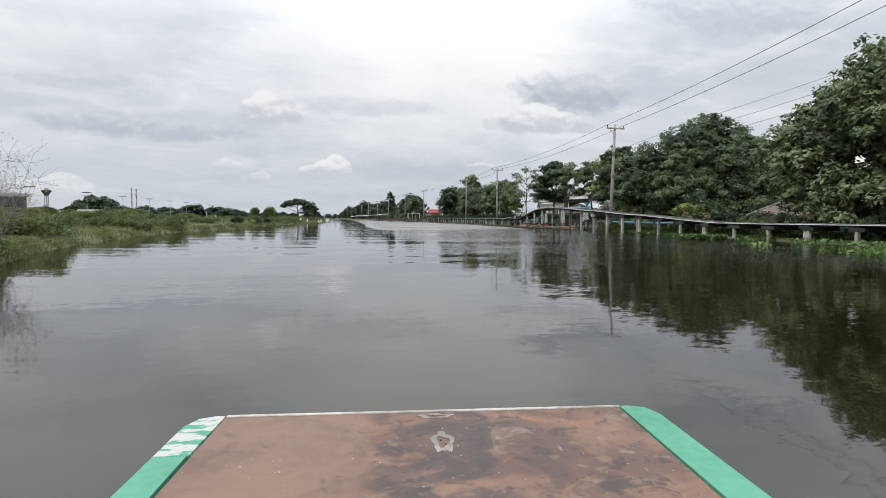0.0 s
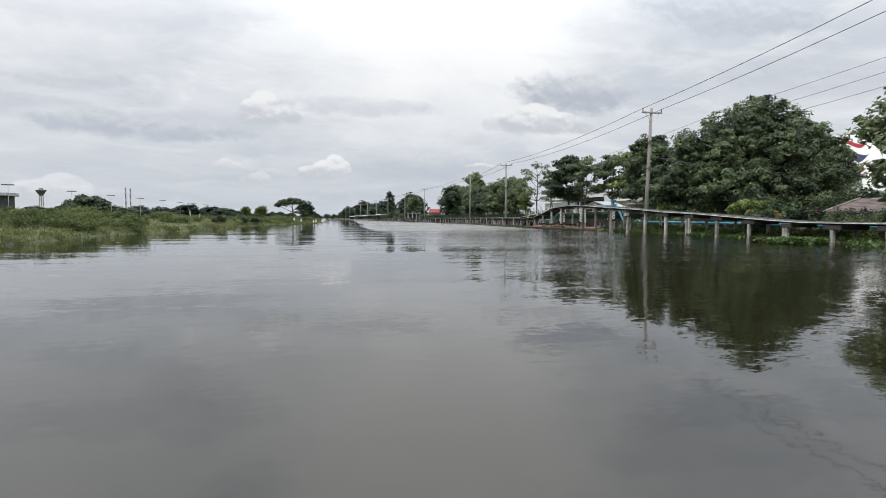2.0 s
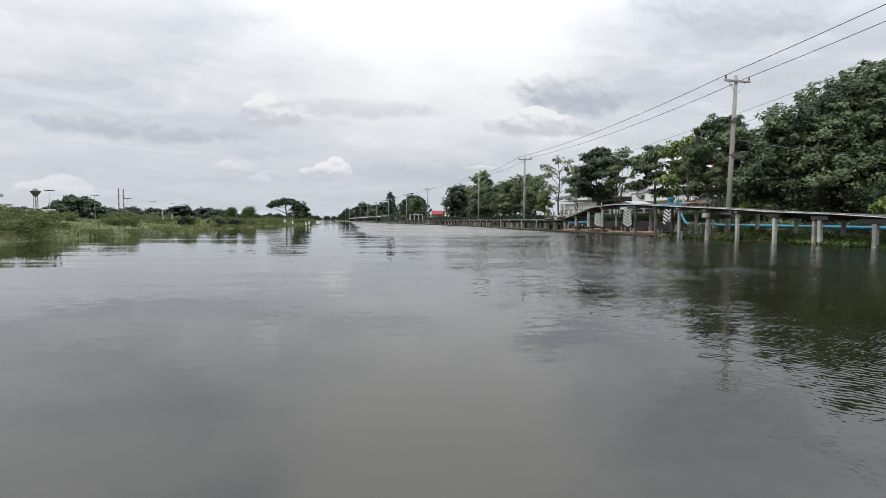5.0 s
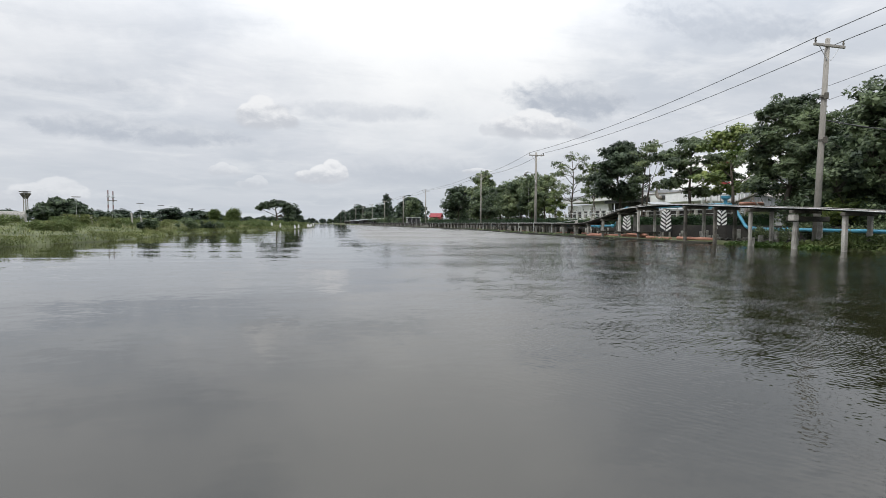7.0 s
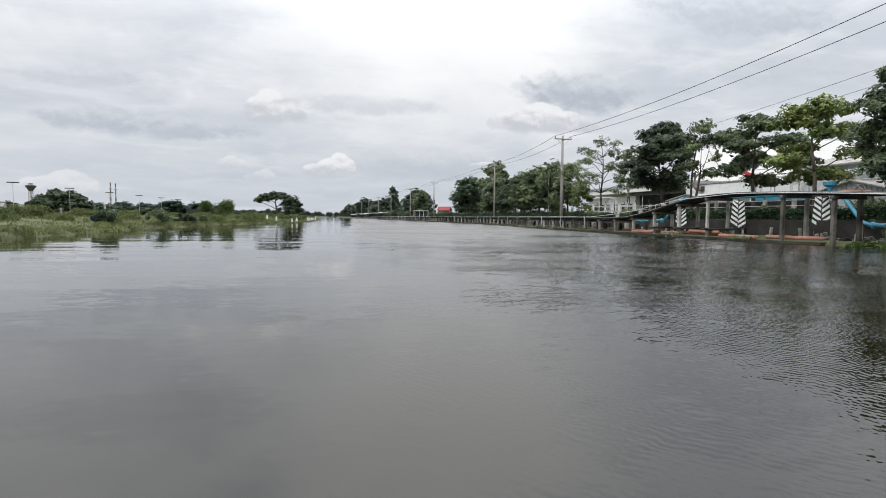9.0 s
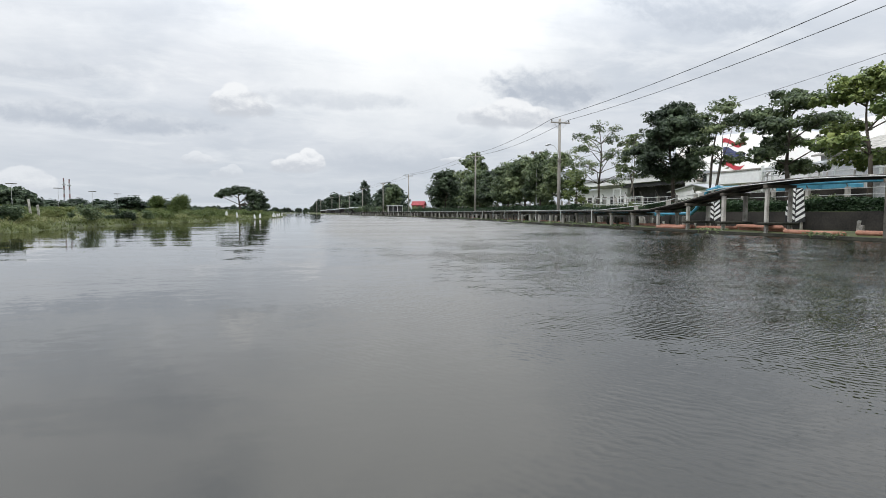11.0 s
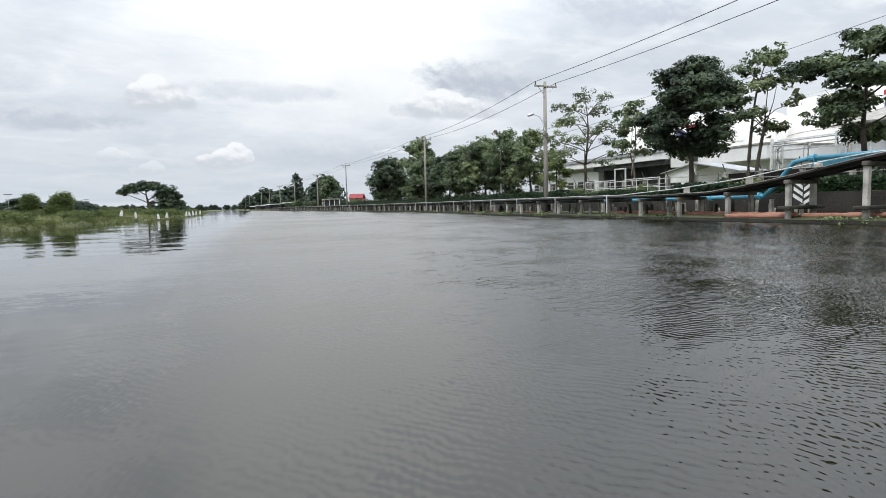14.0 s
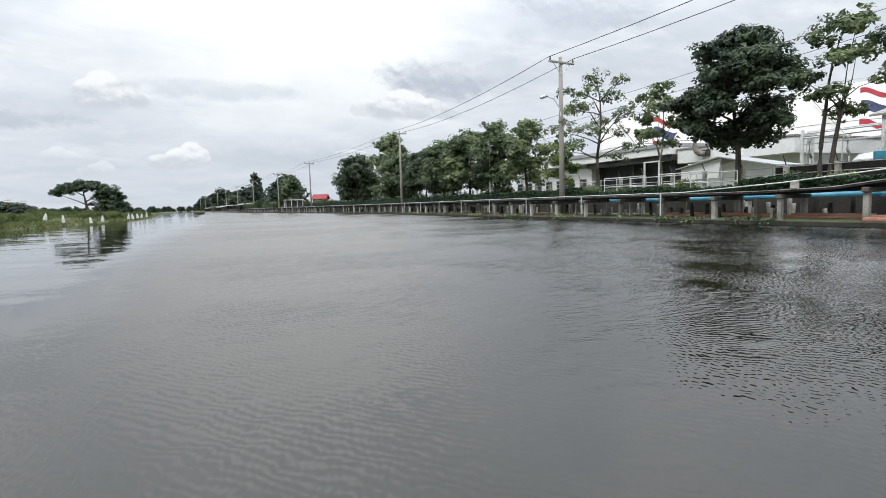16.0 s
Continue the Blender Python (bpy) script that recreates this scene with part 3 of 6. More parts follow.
def lobe_tree(root, seed, lobes, fork, trunk_r, leaf, leaf_mat, bark, per=42, clump=0.45, density=1.0, lean=(0, 0), stems=1, gap=0.0, long=1.7, fill=6, under=0.35):
    """A trunk, a limb to each mass of the crown, twigs to its clumps and leaves that face up and outwards."""
    rng = np.random.default_rng(seed)
    bm = bmesh.new()
    lobes = np.array(lobes, float)
    lobes[:, 0] += lean[0] * lobes[:, 2] / max(fork, 0.5)
    lobes[:, 1] += lean[1] * lobes[:, 2] / max(fork, 0.5)
    heads = []
    for s in range(stems):
        off = np.zeros(3) if stems == 1 else np.append(rng.normal(size=2) * trunk_r * 1.5, 0)
        head = np.array([lean[0], lean[1], fork]) * (0.92 + 0.16 * rng.random()) + off * (2.5 if stems > 1 else 0)
        add_tube(bm, limb_points(off - [0, 0, 0.3], head, rng, 0.05, 5), [trunk_r * k for k in (1.5, 1.08, 0.96, 0.88, 0.8, 0.72)], 9)
        heads.append(head)
    tip = lobes[np.argmax(lobes[:, 2])][:3]
    lead = limb_points(heads[0], tip, rng, 0.07, 6)
    add_tube(bm, lead, [trunk_r * k for k in (0.7, 0.6, 0.5, 0.4, 0.3, 0.2, 0.1)], 7)
    lead = np.array(lead)
    pts_all, face_all, wood_all = [], [], []
    for j, (x, y, z, rx, ry, rz) in enumerate(lobes):
        goal = np.array([x, y, z - rz * 0.35])
        away = math.hypot(x - lead[0][0], y - lead[0][1])
        start = lead[np.argmin(np.abs(lead[:, 2] - (goal[2] - 0.45 * away)))] if stems == 1 or j % stems == 0 else heads[j % stems]
        mid_ = start + (goal - start) * 0.55 + np.array([0, 0, 0.10 * away]) + rng.normal(size=3) * 0.06 * away
        line = [tuple(start), tuple(start + (mid_ - start) * 0.5 + rng.normal(size=3) * 0.03), tuple(mid_), tuple(mid_ + (goal - mid_) * 0.55), tuple(goal)]
        lr = trunk_r * (0.28 + 0.12 * min(1.0, rx / 2))
        add_tube(bm, line, [lr, lr * 0.8, lr * 0.6, lr * 0.45, lr * 0.3], 6)
        wood = np.array(line[2:])
        n = max(5, int(density * 1.2 * (2 * rx * ry + 2 * (rx + ry) * rz) / clump ** 2))
        d = unit_rows(rng.normal(size=(n, 3)))
        d = d[(d[:, 2] > -0.25) | (rng.random(n) < under)]
        d = d[rng.random(len(d)) >= gap]
        swell = 0.8 + 0.22 * np.sin(d[:, 0] * 5.1 + j) * np.sin(d[:, 1] * 4.3 + 2 * j) + 0.16 * rng.normal(size=len(d))
        p = np.array([x, y, z]) + d * np.array([rx, ry, rz]) * np.clip(swell, 0.35, 1.2)[:, None]
        out = unit_rows(d / np.array([rx, ry, rz]))
        for q in p[rng.random(len(p)) < 0.5]:
            w = wood[np.argmin(np.linalg.norm(wood - q, axis=1))]
            add_tube(bm, limb_points(w, q, rng, 0.14, 2), [trunk_r * 0.11, trunk_r * 0.08, trunk_r * 0.035], 4, False)
        k = len(p)
        if not k:
            continue
        dd = unit_rows(rng.normal(size=(k * per, 3)) + np.repeat(out, per, 0) * 0.5 + np.array([0, 0, 0.25]))
        rad = np.repeat(clump * (0.6 + 0.8 * rng.random(k)), per)[:, None] * (0.45 + 0.65 * rng.random((k * per, 1)))
        pts_all.append(np.repeat(p, per, 0) + dd * rad * np.array([1, 1, 0.7]))
        face_all.append(unit_rows(dd * 0.7 + np.repeat(out, per, 0) * 0.35 + np.array([0, 0, 0.45]) + rng.normal(size=(k * per, 3)) * 0.38))
        if fill:
            wood_all.append(np.repeat(p - d * np.array([rx, ry, rz]) * 0.35, fill, 0) + rng.normal(size=(k * fill, 3)) * clump * 0.5)
    part("trunk", bm, bark, root, smooth=True)
    pts, face = np.concatenate(pts_all), np.concatenate(face_all)
    v, f = leaf_quads(pts, leaf * (0.7 + 0.6 * rng.random(len(pts))), rng, 0.2, long, 0.2, face)
    if fill:
        q = np.concatenate(wood_all)
        v2, f2 = leaf_quads(q, leaf * 2.4 * (0.7 + 0.6 * rng.random(len(q))), rng, 0.25, 1.3)
        v, f = np.concatenate([v, v2]), np.concatenate([f, f2 + len(v)])
    soup("crown", v, f, leaf_mat, root)
    return root


def bush_mesh(root, seed, w, h, n, leaf, mat, name="foliage", long=1.7):
    """A low leafy bush: several mounds of leaves."""
    rng = np.random.default_rng(seed)
    k = 9
    c = np.stack([rng.normal(size=k) * w * 0.36, rng.normal(size=k) * w * 0.36, h * (0.25 + 0.5 * rng.random(k))], 1)
    pts = clump_points(c, w * 0.30 * (0.6 + 0.7 * rng.random(k)), n // k, rng, 0.9, 0.35)
    pts[:, 2] = np.clip(pts[:, 2], 0.02, h * 1.15)
    v, f = leaf_quads(pts, leaf * (0.6 + 0.8 * rng.random(len(pts))), rng, 0.0, long)
    leaves = soup(name, v, f, mat, root)
    if name == "flowers":
        tagged(leaves, kind="stuff")
    return root


def blades(pts, heights, widths, rng, lean=0.35):
    """Grass: bent blades of three points a side, as arrays."""
    n = len(pts)
    ang = rng.random(n) * 2 * np.pi
    d = np.stack([np.cos(ang), np.sin(ang), np.zeros(n)], 1)
    s = np.stack([-np.sin(ang), np.cos(ang), np.zeros(n)], 1) * widths[:, None] * 0.5
    bend = (lean * rng.random(n) * heights)[:, None]
    z = np.array([0, 0, 1.0])
    mid, tip = pts + d * bend * 0.35 + z * heights[:, None] * 0.6, pts + d * bend * 1.3 + z * heights[:, None]
    verts = np.stack([pts - s, pts + s, mid + s * 0.8, mid - s * 0.8, tip], 1).reshape(-1, 3)
    i = np.arange(n)[:, None] * 5
    faces = np.concatenate([i + [0, 1, 2], i + [0, 2, 3], i + [3, 2, 4]], 1).reshape(-1, 3)
    return verts, faces

# ---- the walkway along the factory bank ----
WALK_X = [(-60, 19.9), (45, 20.3), (60, 20.35), (75, 20.55), (91, 21.1), (110, 22.8), (129, 24.0), (150, 23.2), (172, 21.4), (208, 19.0), (300, 14.1), (400, 8.6)]
WALK_Z = [(-60, 0.95), (31, 0.95), (34, 0.98), (36.5, 1.10), (42, 1.46), (46.5, 1.66), (49, 1.86), (52.5, 2.02), (55.4, 2.19), (58.8, 2.36), (61.5, 2.44), (63.5, 2.43),
          (65.3, 2.34), (67, 2.10), (69, 1.74), (71, 1.43), (73, 1.20), (75.5, 1.14), (400, 1.12)]


def wx(y):
    return smooth_line(WALK_X, y)


def wz(y):
    return smooth_line(WALK_Z, y)


walkway = thing("walkway", "raised concrete walkway on posts along the canal, humped like a bridge", "walkway", kind="structure")
SPAN = 2.65
bents = [35.0 + SPAN * k for k in range(-21, 112)]
for i, y in enumerate(bents):
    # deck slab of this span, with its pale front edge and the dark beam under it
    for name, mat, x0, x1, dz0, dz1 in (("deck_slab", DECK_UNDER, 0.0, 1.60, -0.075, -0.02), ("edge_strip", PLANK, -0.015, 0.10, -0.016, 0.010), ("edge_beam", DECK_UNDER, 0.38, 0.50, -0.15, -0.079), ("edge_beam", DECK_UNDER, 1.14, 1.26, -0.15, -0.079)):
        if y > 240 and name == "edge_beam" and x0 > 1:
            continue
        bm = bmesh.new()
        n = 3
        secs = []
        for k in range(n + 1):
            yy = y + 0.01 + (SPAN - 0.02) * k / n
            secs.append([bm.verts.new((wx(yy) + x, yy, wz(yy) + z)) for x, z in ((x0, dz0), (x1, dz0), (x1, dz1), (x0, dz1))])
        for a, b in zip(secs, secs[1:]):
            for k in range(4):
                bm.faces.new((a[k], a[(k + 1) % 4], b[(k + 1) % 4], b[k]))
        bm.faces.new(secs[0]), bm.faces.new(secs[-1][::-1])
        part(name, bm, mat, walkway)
    # bent: two square posts and the cap across them; the wide bay at the crown of the hump has none
    if 61 < y < 62:
        continue
    z = wz(y)
    rng = random.Random(i)
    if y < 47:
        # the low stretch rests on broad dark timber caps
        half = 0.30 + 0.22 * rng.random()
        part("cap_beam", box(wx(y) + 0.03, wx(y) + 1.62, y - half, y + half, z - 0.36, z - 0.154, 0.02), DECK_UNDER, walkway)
        if i % 3 == 0:
            part("post", box(wx(y) + 0.10, wx(y) + 0.25, y + half - 0.16, y + half - 0.02, -0.8, z - 0.36, 0.015), POST, walkway)
    else:
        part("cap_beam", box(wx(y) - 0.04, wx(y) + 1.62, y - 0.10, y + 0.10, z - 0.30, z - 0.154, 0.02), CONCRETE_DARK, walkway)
    if 60 < y < 70:
        part("pedestal", box(wx(y) - 0.16, wx(y) + 1.7, y - 0.24, y + 0.24, 0.46, 0.58, 0.03), KERB, walkway)
    for x in (0.14, 1.40):
        if (y > 240 and x > 1) or abs(y - 50.9) < 1:
            continue
        w = 0.07 + 0.02 * rng.random()
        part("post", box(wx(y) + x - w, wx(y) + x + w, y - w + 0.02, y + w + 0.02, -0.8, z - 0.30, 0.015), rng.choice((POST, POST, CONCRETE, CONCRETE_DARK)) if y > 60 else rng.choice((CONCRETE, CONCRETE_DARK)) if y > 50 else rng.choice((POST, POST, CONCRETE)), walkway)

# ---- power poles and their wires ----
POLES = [(21.9, 12.8, 0.4), (22.6, 51.8, 0.4), (22.55, 89.4, 0.0), (26.8, 129.0, 0.0), (23.8, 174.0, 0.1), (21.9, 207.0, 0.0), (19.4, 246.0, 0.0), (17.2, 285.0, 0.0), (15.0, 325.0, 0.0), (12.8, 365.0, 0.0), (10.4, 405, 0), (8.0, 445, 0), (5.5, 490, 0)]
TOP = 9.9                              # height of a pole that is copied unscaled
TOPS = [13.2, 10.08, 9.33, 10.4, 10.1, 10.0] + [10.0] * 7


def power_pole(lean):
    p = thing("power_pole", "grey concrete power pole with a steel crossarm", "power pole", group="power poles along the walkway")
    part("shaft", tube([(0, 0, -0.6), (lean * 0.5, 0, TOP * 0.5), (lean, 0, TOP)], [0.17, 0.14, 0.105], 10), POLE, p, smooth=True)
    part("crossarm", box(lean - 0.95, lean + 0.95, -0.15, -0.05, TOP - 0.42, TOP - 0.30, 0.01), POLE, p)
    for s in (-1, 1):
        bm = tube([(lean + s * 0.10, -0.10, TOP - 1.05), (lean + s * 0.62, -0.10, TOP - 0.42)], 0.02, 5)
        part("brace", bm, STEEL, p)
        bm = bmesh.new()
        add_tube(bm, [(lean + s * 0.86, -0.10, TOP - 0.30), (lean + s * 0.86, -0.10, TOP - 0.20), (lean + s * 0.86, -0.10, TOP - 0.14), (lean + s * 0.86, -0.10, TOP - 0.06)], [0.02, 0.055, 0.03, 0.05], 8)
        part("insulator", bm, CONCRETE_DARK, p)
    return p


pole_a, pole_b = power_pole(0.35), power_pole(0.0)
tagged(pole_a, "grey concrete power pole leaning a little beside the walkway")
for k, (x, y, lean) in enumerate(POLES):
    m = pose(x, y, 0, 0, 0, (2, 4, 5)[k] if k < 3 else random.Random(int(y)).uniform(-8, 8))
    src = pole_a if k < 2 else pole_b
    if k in (1, 2):
        src.matrix_world = m
        p = src
    else:
        p = copy_thing(src, m)
    p.scale = (1, 1, TOPS[k] / TOP)


def wire(a, b, sag, r, name="cable", label="black overhead power cable sagging between poles"):
    pts = [(a[0] + (b[0] - a[0]) * f, a[1] + (b[1] - a[1]) * f, a[2] + (b[2] - a[2]) * f - sag * 4 * f * (1 - f)) for f in np.linspace(0, 1, 13)]
    return tagged(part(name, tube(pts, r, 5), WIRE), label, "cable", group="overhead cables")


ends = [(POLES[0][0] - 0.1, -28.0, 13.4)] + [(x + (0.35 if k < 2 else 0), y, TOPS[k] - 0.06) for k, (x, y, l) in enumerate(POLES)]
for a, b in zip(ends, ends[1:]):
    for s in (-0.86, 0.86):
        wire((a[0] + s, a[1] - 0.1, a[2]), (b[0] + s, b[1] - 0.1, b[2]), 0.52, 0.019)
# a second line behind the trees, and a service cable from the near pole
line = ((-30, 14.6), (14, 13.6), (56, 11.1), (98, 8.9), (140, 8.4))
for x, dz in ((33.0, 0.0), (33.5, -0.8), (34.0, -1.6)):
    for (y0, z0), (y1, z1) in zip(line, line[1:]):
        wire((x, y0, z0 + dz), (x, y1, z1 + dz), 0.35, 0.015)
wire((22.8, 51.8, 6.2), (34.0, 47.0, 5.2), 0.5, 0.03, label="black service cable running from a pole into the trees")
for x, y, z in ((22.62, 51.8, 5.2), (22.6, 51.8, 7.3), (22.55, 89.4, 5.6)):
    clampbox = thing("pole_clamp", "small dark steel clamp with a cable coil on a pole", "clamp", (x + (0.16 if y < 60 else 0), y - 0.16, z), group="clamps on the poles")
    part("band", tube([(0, 0.16, -0.05), (0, 0.16, 0.05)], 0.16, 10), CONCRETE_DARK, clampbox)
    part("bracket", box(-0.09, 0.09, -0.10, 0.02, -0.16, 0.16, 0.02), CONCRETE_DARK, clampbox)
lamp = thing("street_lamp", "grey street lamp on a curved arm fixed to a pole", "lamp", (22.55, 89.4, 0))
part("arm", tube([(-0.1, -0.12, 5.9), (-0.16, 0.0, 6.5), (-0.4, 0.15, 6.95), (-0.75, 0.3, 7.1)], 0.03, 6), STEEL, lamp)
part("lamp_head", tube([(-0.7, 0.28, 7.12), (-0.85, 0.34, 7.12), (-1.05, 0.42, 7.05), (-1.15, 0.46, 7.0)], [0.04, 0.1, 0.1, 0.04], 8), STEEL, lamp, smooth=True)
flood = thing("floodlight_mast", "thin mast with two floodlights behind the trees", "lamp", (29.4, 110.4, 1.0))
part("mast", tube([(0, 0, 0), (0, 0, 7.6)], [0.07, 0.05], 8), STEEL, flood)
part("crossbar", tube([(-0.6, 0.1, 7.5), (0.6, -0.1, 7.5)], 0.03, 6), STEEL, flood)
for s in (-0.55, 0.55):
    part("floodlight", box(s - 0.18, s + 0.18, -0.12, 0.12, 7.55, 7.9, 0.03), CONCRETE_DARK, flood)

# ---- trees of the factory bank ----


def stand(label, at, group="", rz=0.0, **kw):
    root = thing("tree", label, "tree", at, rz, group=group)
    return lobe_tree(root, **kw)


GZ = 1.05
# the broad tree: a wind-blown crown of several heads, with a lower shoulder at either side
BROAD = ((0.3, 0.2, 8.5, 2.1, 2.4, 1.7), (-1.6, 0.0, 7.2, 2.3, 2.6, 1.9), (2.6, 0.2, 7.2, 2.2, 2.6, 1.7), (4.7, 0.0, 6.7, 1.6, 2.0, 1.5), (0.6, -1.4, 5.6, 3.3, 2.8, 2.3),
         (-5.2, 0.3, 6.0, 1.6, 1.9, 1.6), (-3.4, -0.6, 5.2, 2.2, 2.4, 2.0), (5.4, 0.2, 4.6, 2.0, 2.4, 1.7), (3.4, -1.6, 3.6, 2.7, 2.2, 1.8), (-5.6, 0.2, 3.6, 2.1, 2.2, 1.9),
         (-2.8, -1.8, 2.9, 2.8, 2.2, 2.1), (0.6, -2.0, 2.7, 2.9, 2.2, 2.0), (5.6, -0.4, 2.6, 1.9, 2.0, 1.3), (-7.1, 0.8, 2.3, 1.5, 1.7, 1.4), (0.0, 2.0, 5.0, 4.2, 2.6, 3.0), (6.9, 0.2, 3.9, 1.6, 1.9, 1.9), (6.3, 0.2, 5.7, 1.3, 1.6, 1.3))
stand("broad dense dark green tree behind the walkway", (32, 51.0, GZ), rz=-11, seed=11, lobes=BROAD, fork=2.2, trunk_r=0.34, leaf=0.125, leaf_mat=LEAF_MID, bark=BARK, per=54, clump=0.46, density=0.72, long=2.1, fill=6)
stand("tall leafy tree with olive green crown beside the house", (29.5, 26.6, GZ), seed=12, lobes=pads(12, 11.9, 1.6, 7.4, 22, 2.5, 0.75) + [(-4.6, 4.4, 3.6, 2.3, 2.4, 2.0), (-5.2, 1.4, 1.4, 2.3, 2.6, 1.8), (-3.2, 5.0, 6.0, 2.3, 2.4, 1.9), (-5.4, -2.4, 1.4, 2.2, 2.6, 1.8),
      (-5.2, -0.6, 4.6, 2.3, 2.8, 2.0), (-4.8, -5.6, 1.6, 2.3, 2.6, 1.9), (-5.0, -4.2, 5.0, 2.3, 2.6, 2.0), (-3.6, 4.4, 1.0, 1.8, 2.0, 1.2), (-5.4, 5.9, 4.2, 1.8, 1.9, 1.9), (-5.0, 5.8, 1.9, 1.6, 1.6, 1.4)], fork=2.6, trunk_r=0.32, leaf=0.16, leaf_mat=LEAF_OLIVE, bark=BARK, per=38, clump=0.5, density=0.7, long=2.0, fill=7)
stand("tall slim green tree next to a power pole", (26.6, 57.6, GZ), seed=13, lobes=pads(13, 7.9, 1.9, 2.9, 17, 1.0, 0.7), fork=2.2, trunk_r=0.17, leaf=0.09, leaf_mat=LEAF_MID, bark=BARK, per=60, clump=0.40, density=0.75, long=3.0, fill=5)
stand("dark bushy tree between the pole and the broad tree", (31.8, 58.0, GZ), seed=25, lobes=pads(25, 7.2, 1.0, 2.9, 13, 1.25, 0.7), fork=2.0, trunk_r=0.14, leaf=0.13, leaf_mat=LEAF_DARK, bark=BARK, per=36, clump=0.4, density=0.8, fill=6)
stand("layered tree with yellow-green leaves behind the walkway", (31.4, 68.3, GZ), seed=14, lobes=pads(14, 7.9, 3.0, 3.7, 9, 1.35, 0.34), fork=3.0, trunk_r=0.15, leaf=0.14, leaf_mat=LEAF_LIGHT, bark=BARK, per=34, clump=0.36, density=0.7, fill=3, under=0.15)
stand("layered dark tree with wide flat branches", (31.4, 73.9, GZ), seed=15, lobes=pads(15, 7.9, 3.0, 3.8, 9, 1.45, 0.34), fork=3.0, trunk_r=0.16, leaf=0.14, leaf_mat=LEAF_MID, bark=BARK, per=36, clump=0.38, density=0.75, fill=4, under=0.15)
stand("thin leaning tree with sparse leaves", (29.9, 78.9, GZ), seed=16, lobes=pads(16, 8.1, 3.8, 2.2, 9, 0.8, 0.42), fork=4.0, trunk_r=0.11, leaf=0.12, leaf_mat=LEAF_OLIVE, bark=BARK, per=28, clump=0.32, density=0.65, lean=(0.1, -0.35), stems=2, fill=2, gap=0.15)
stand("dense dark green tree with a straight trunk", (29.9, 83.5, GZ), seed=17, lobes=pads(17, 8.9, 3.0, 3.5, 17, 1.4, 0.5, 0.8), fork=3.0, trunk_r=0.17, leaf=0.125, leaf_mat=LEAF_DARK, bark=BARK, per=40, clump=0.38, density=0.8, fill=5, under=0.2)
stand("slender twin-stemmed tree with thin crown", (29.4, 88.5, GZ), seed=18, lobes=pads(18, 7.0, 3.4, 1.8, 8, 0.7, 0.45), fork=3.2, trunk_r=0.08, leaf=0.12, leaf_mat=LEAF_OLIVE, bark=BARK_PALE, per=26, clump=0.30, density=0.65, stems=2, fill=2, gap=0.15)
stand("half-bare tree with open branches", (29.2, 94.2, GZ), seed=19, lobes=pads(19, 9.0, 3.0, 3.8, 18, 0.9, 0.5), fork=2.9, trunk_r=0.15, leaf=0.11, leaf_mat=LEAF_OLIVE, bark=BARK, per=24, clump=0.34, density=0.75, fill=0, gap=0.2)
stand("small light green tree beside a power pole", (28.5, 97.5, GZ), seed=20, lobes=pads(20, 4.4, 1.4, 1.5, 7, 0.7, 0.6), fork=1.3, trunk_r=0.08, leaf=0.11, leaf_mat=LEAF_LIGHT, bark=BARK, per=30, clump=0.30, density=0.6, fill=2)
for k, (x, y, h, s, mt) in enumerate(((29.5, 104.0, 7.0, 2.4, LEAF_OLIVE), (30, 110.5, 7.9, 3.0, LEAF_MID), (30.5, 117, 7.8, 3.6, LEAF_OLIVE), (31, 125, 7.6, 3.8, LEAF_MID), (32, 133, 7.6, 4.4, LEAF_DARK),
                                      (34, 154, 12.4, 4.6, LEAF_OLIVE), (32, 143, 8.0, 4.6, LEAF_MID), (30, 162, 9.4, 4.8, LEAF_DARK), (33.5, 172, 9.0, 4.8, LEAF_MID), (37, 184, 8.8, 4.6, LEAF_DARK), (41, 197, 8.6, 4.2, LEAF_MID))):
    far = y > 140
    stand("leafy green tree in a row beside the canal", (x, y, GZ), group="trees behind the hedge", seed=30 + k, lobes=pads(30 + k, h, 1.2 if far else 2.0, s, 11, s * 0.42, 0.62), fork=h * 0.28, trunk_r=0.15,
          leaf=0.21 if far else 0.16, leaf_mat=mt, bark=BARK, per=24 if far else 30, clump=0.6 if far else 0.48, density=0.8, fill=5)

# ---- far trees ----


def far_tree_kinds():
    kinds = []
    for k, (h, s, mt) in enumerate(((8, 4.5, LEAF_FAR), (10, 5.5, LEAF_FAR), (7, 5.0, LEAF_DARK))):
        r = thing("tree", "distant round dark green tree on the bank", "tree", (0, 0, 0), group="distant trees")
        lobe_tree(r, 60 + k, pads(60 + k, h, 1.0, s, 10, s * 0.42, 0.6), h * 0.25, 0.25, 0.55, mt, BARK, per=14, clump=1.1, density=0.9, fill=2)
        kinds.append(r)
    return kinds


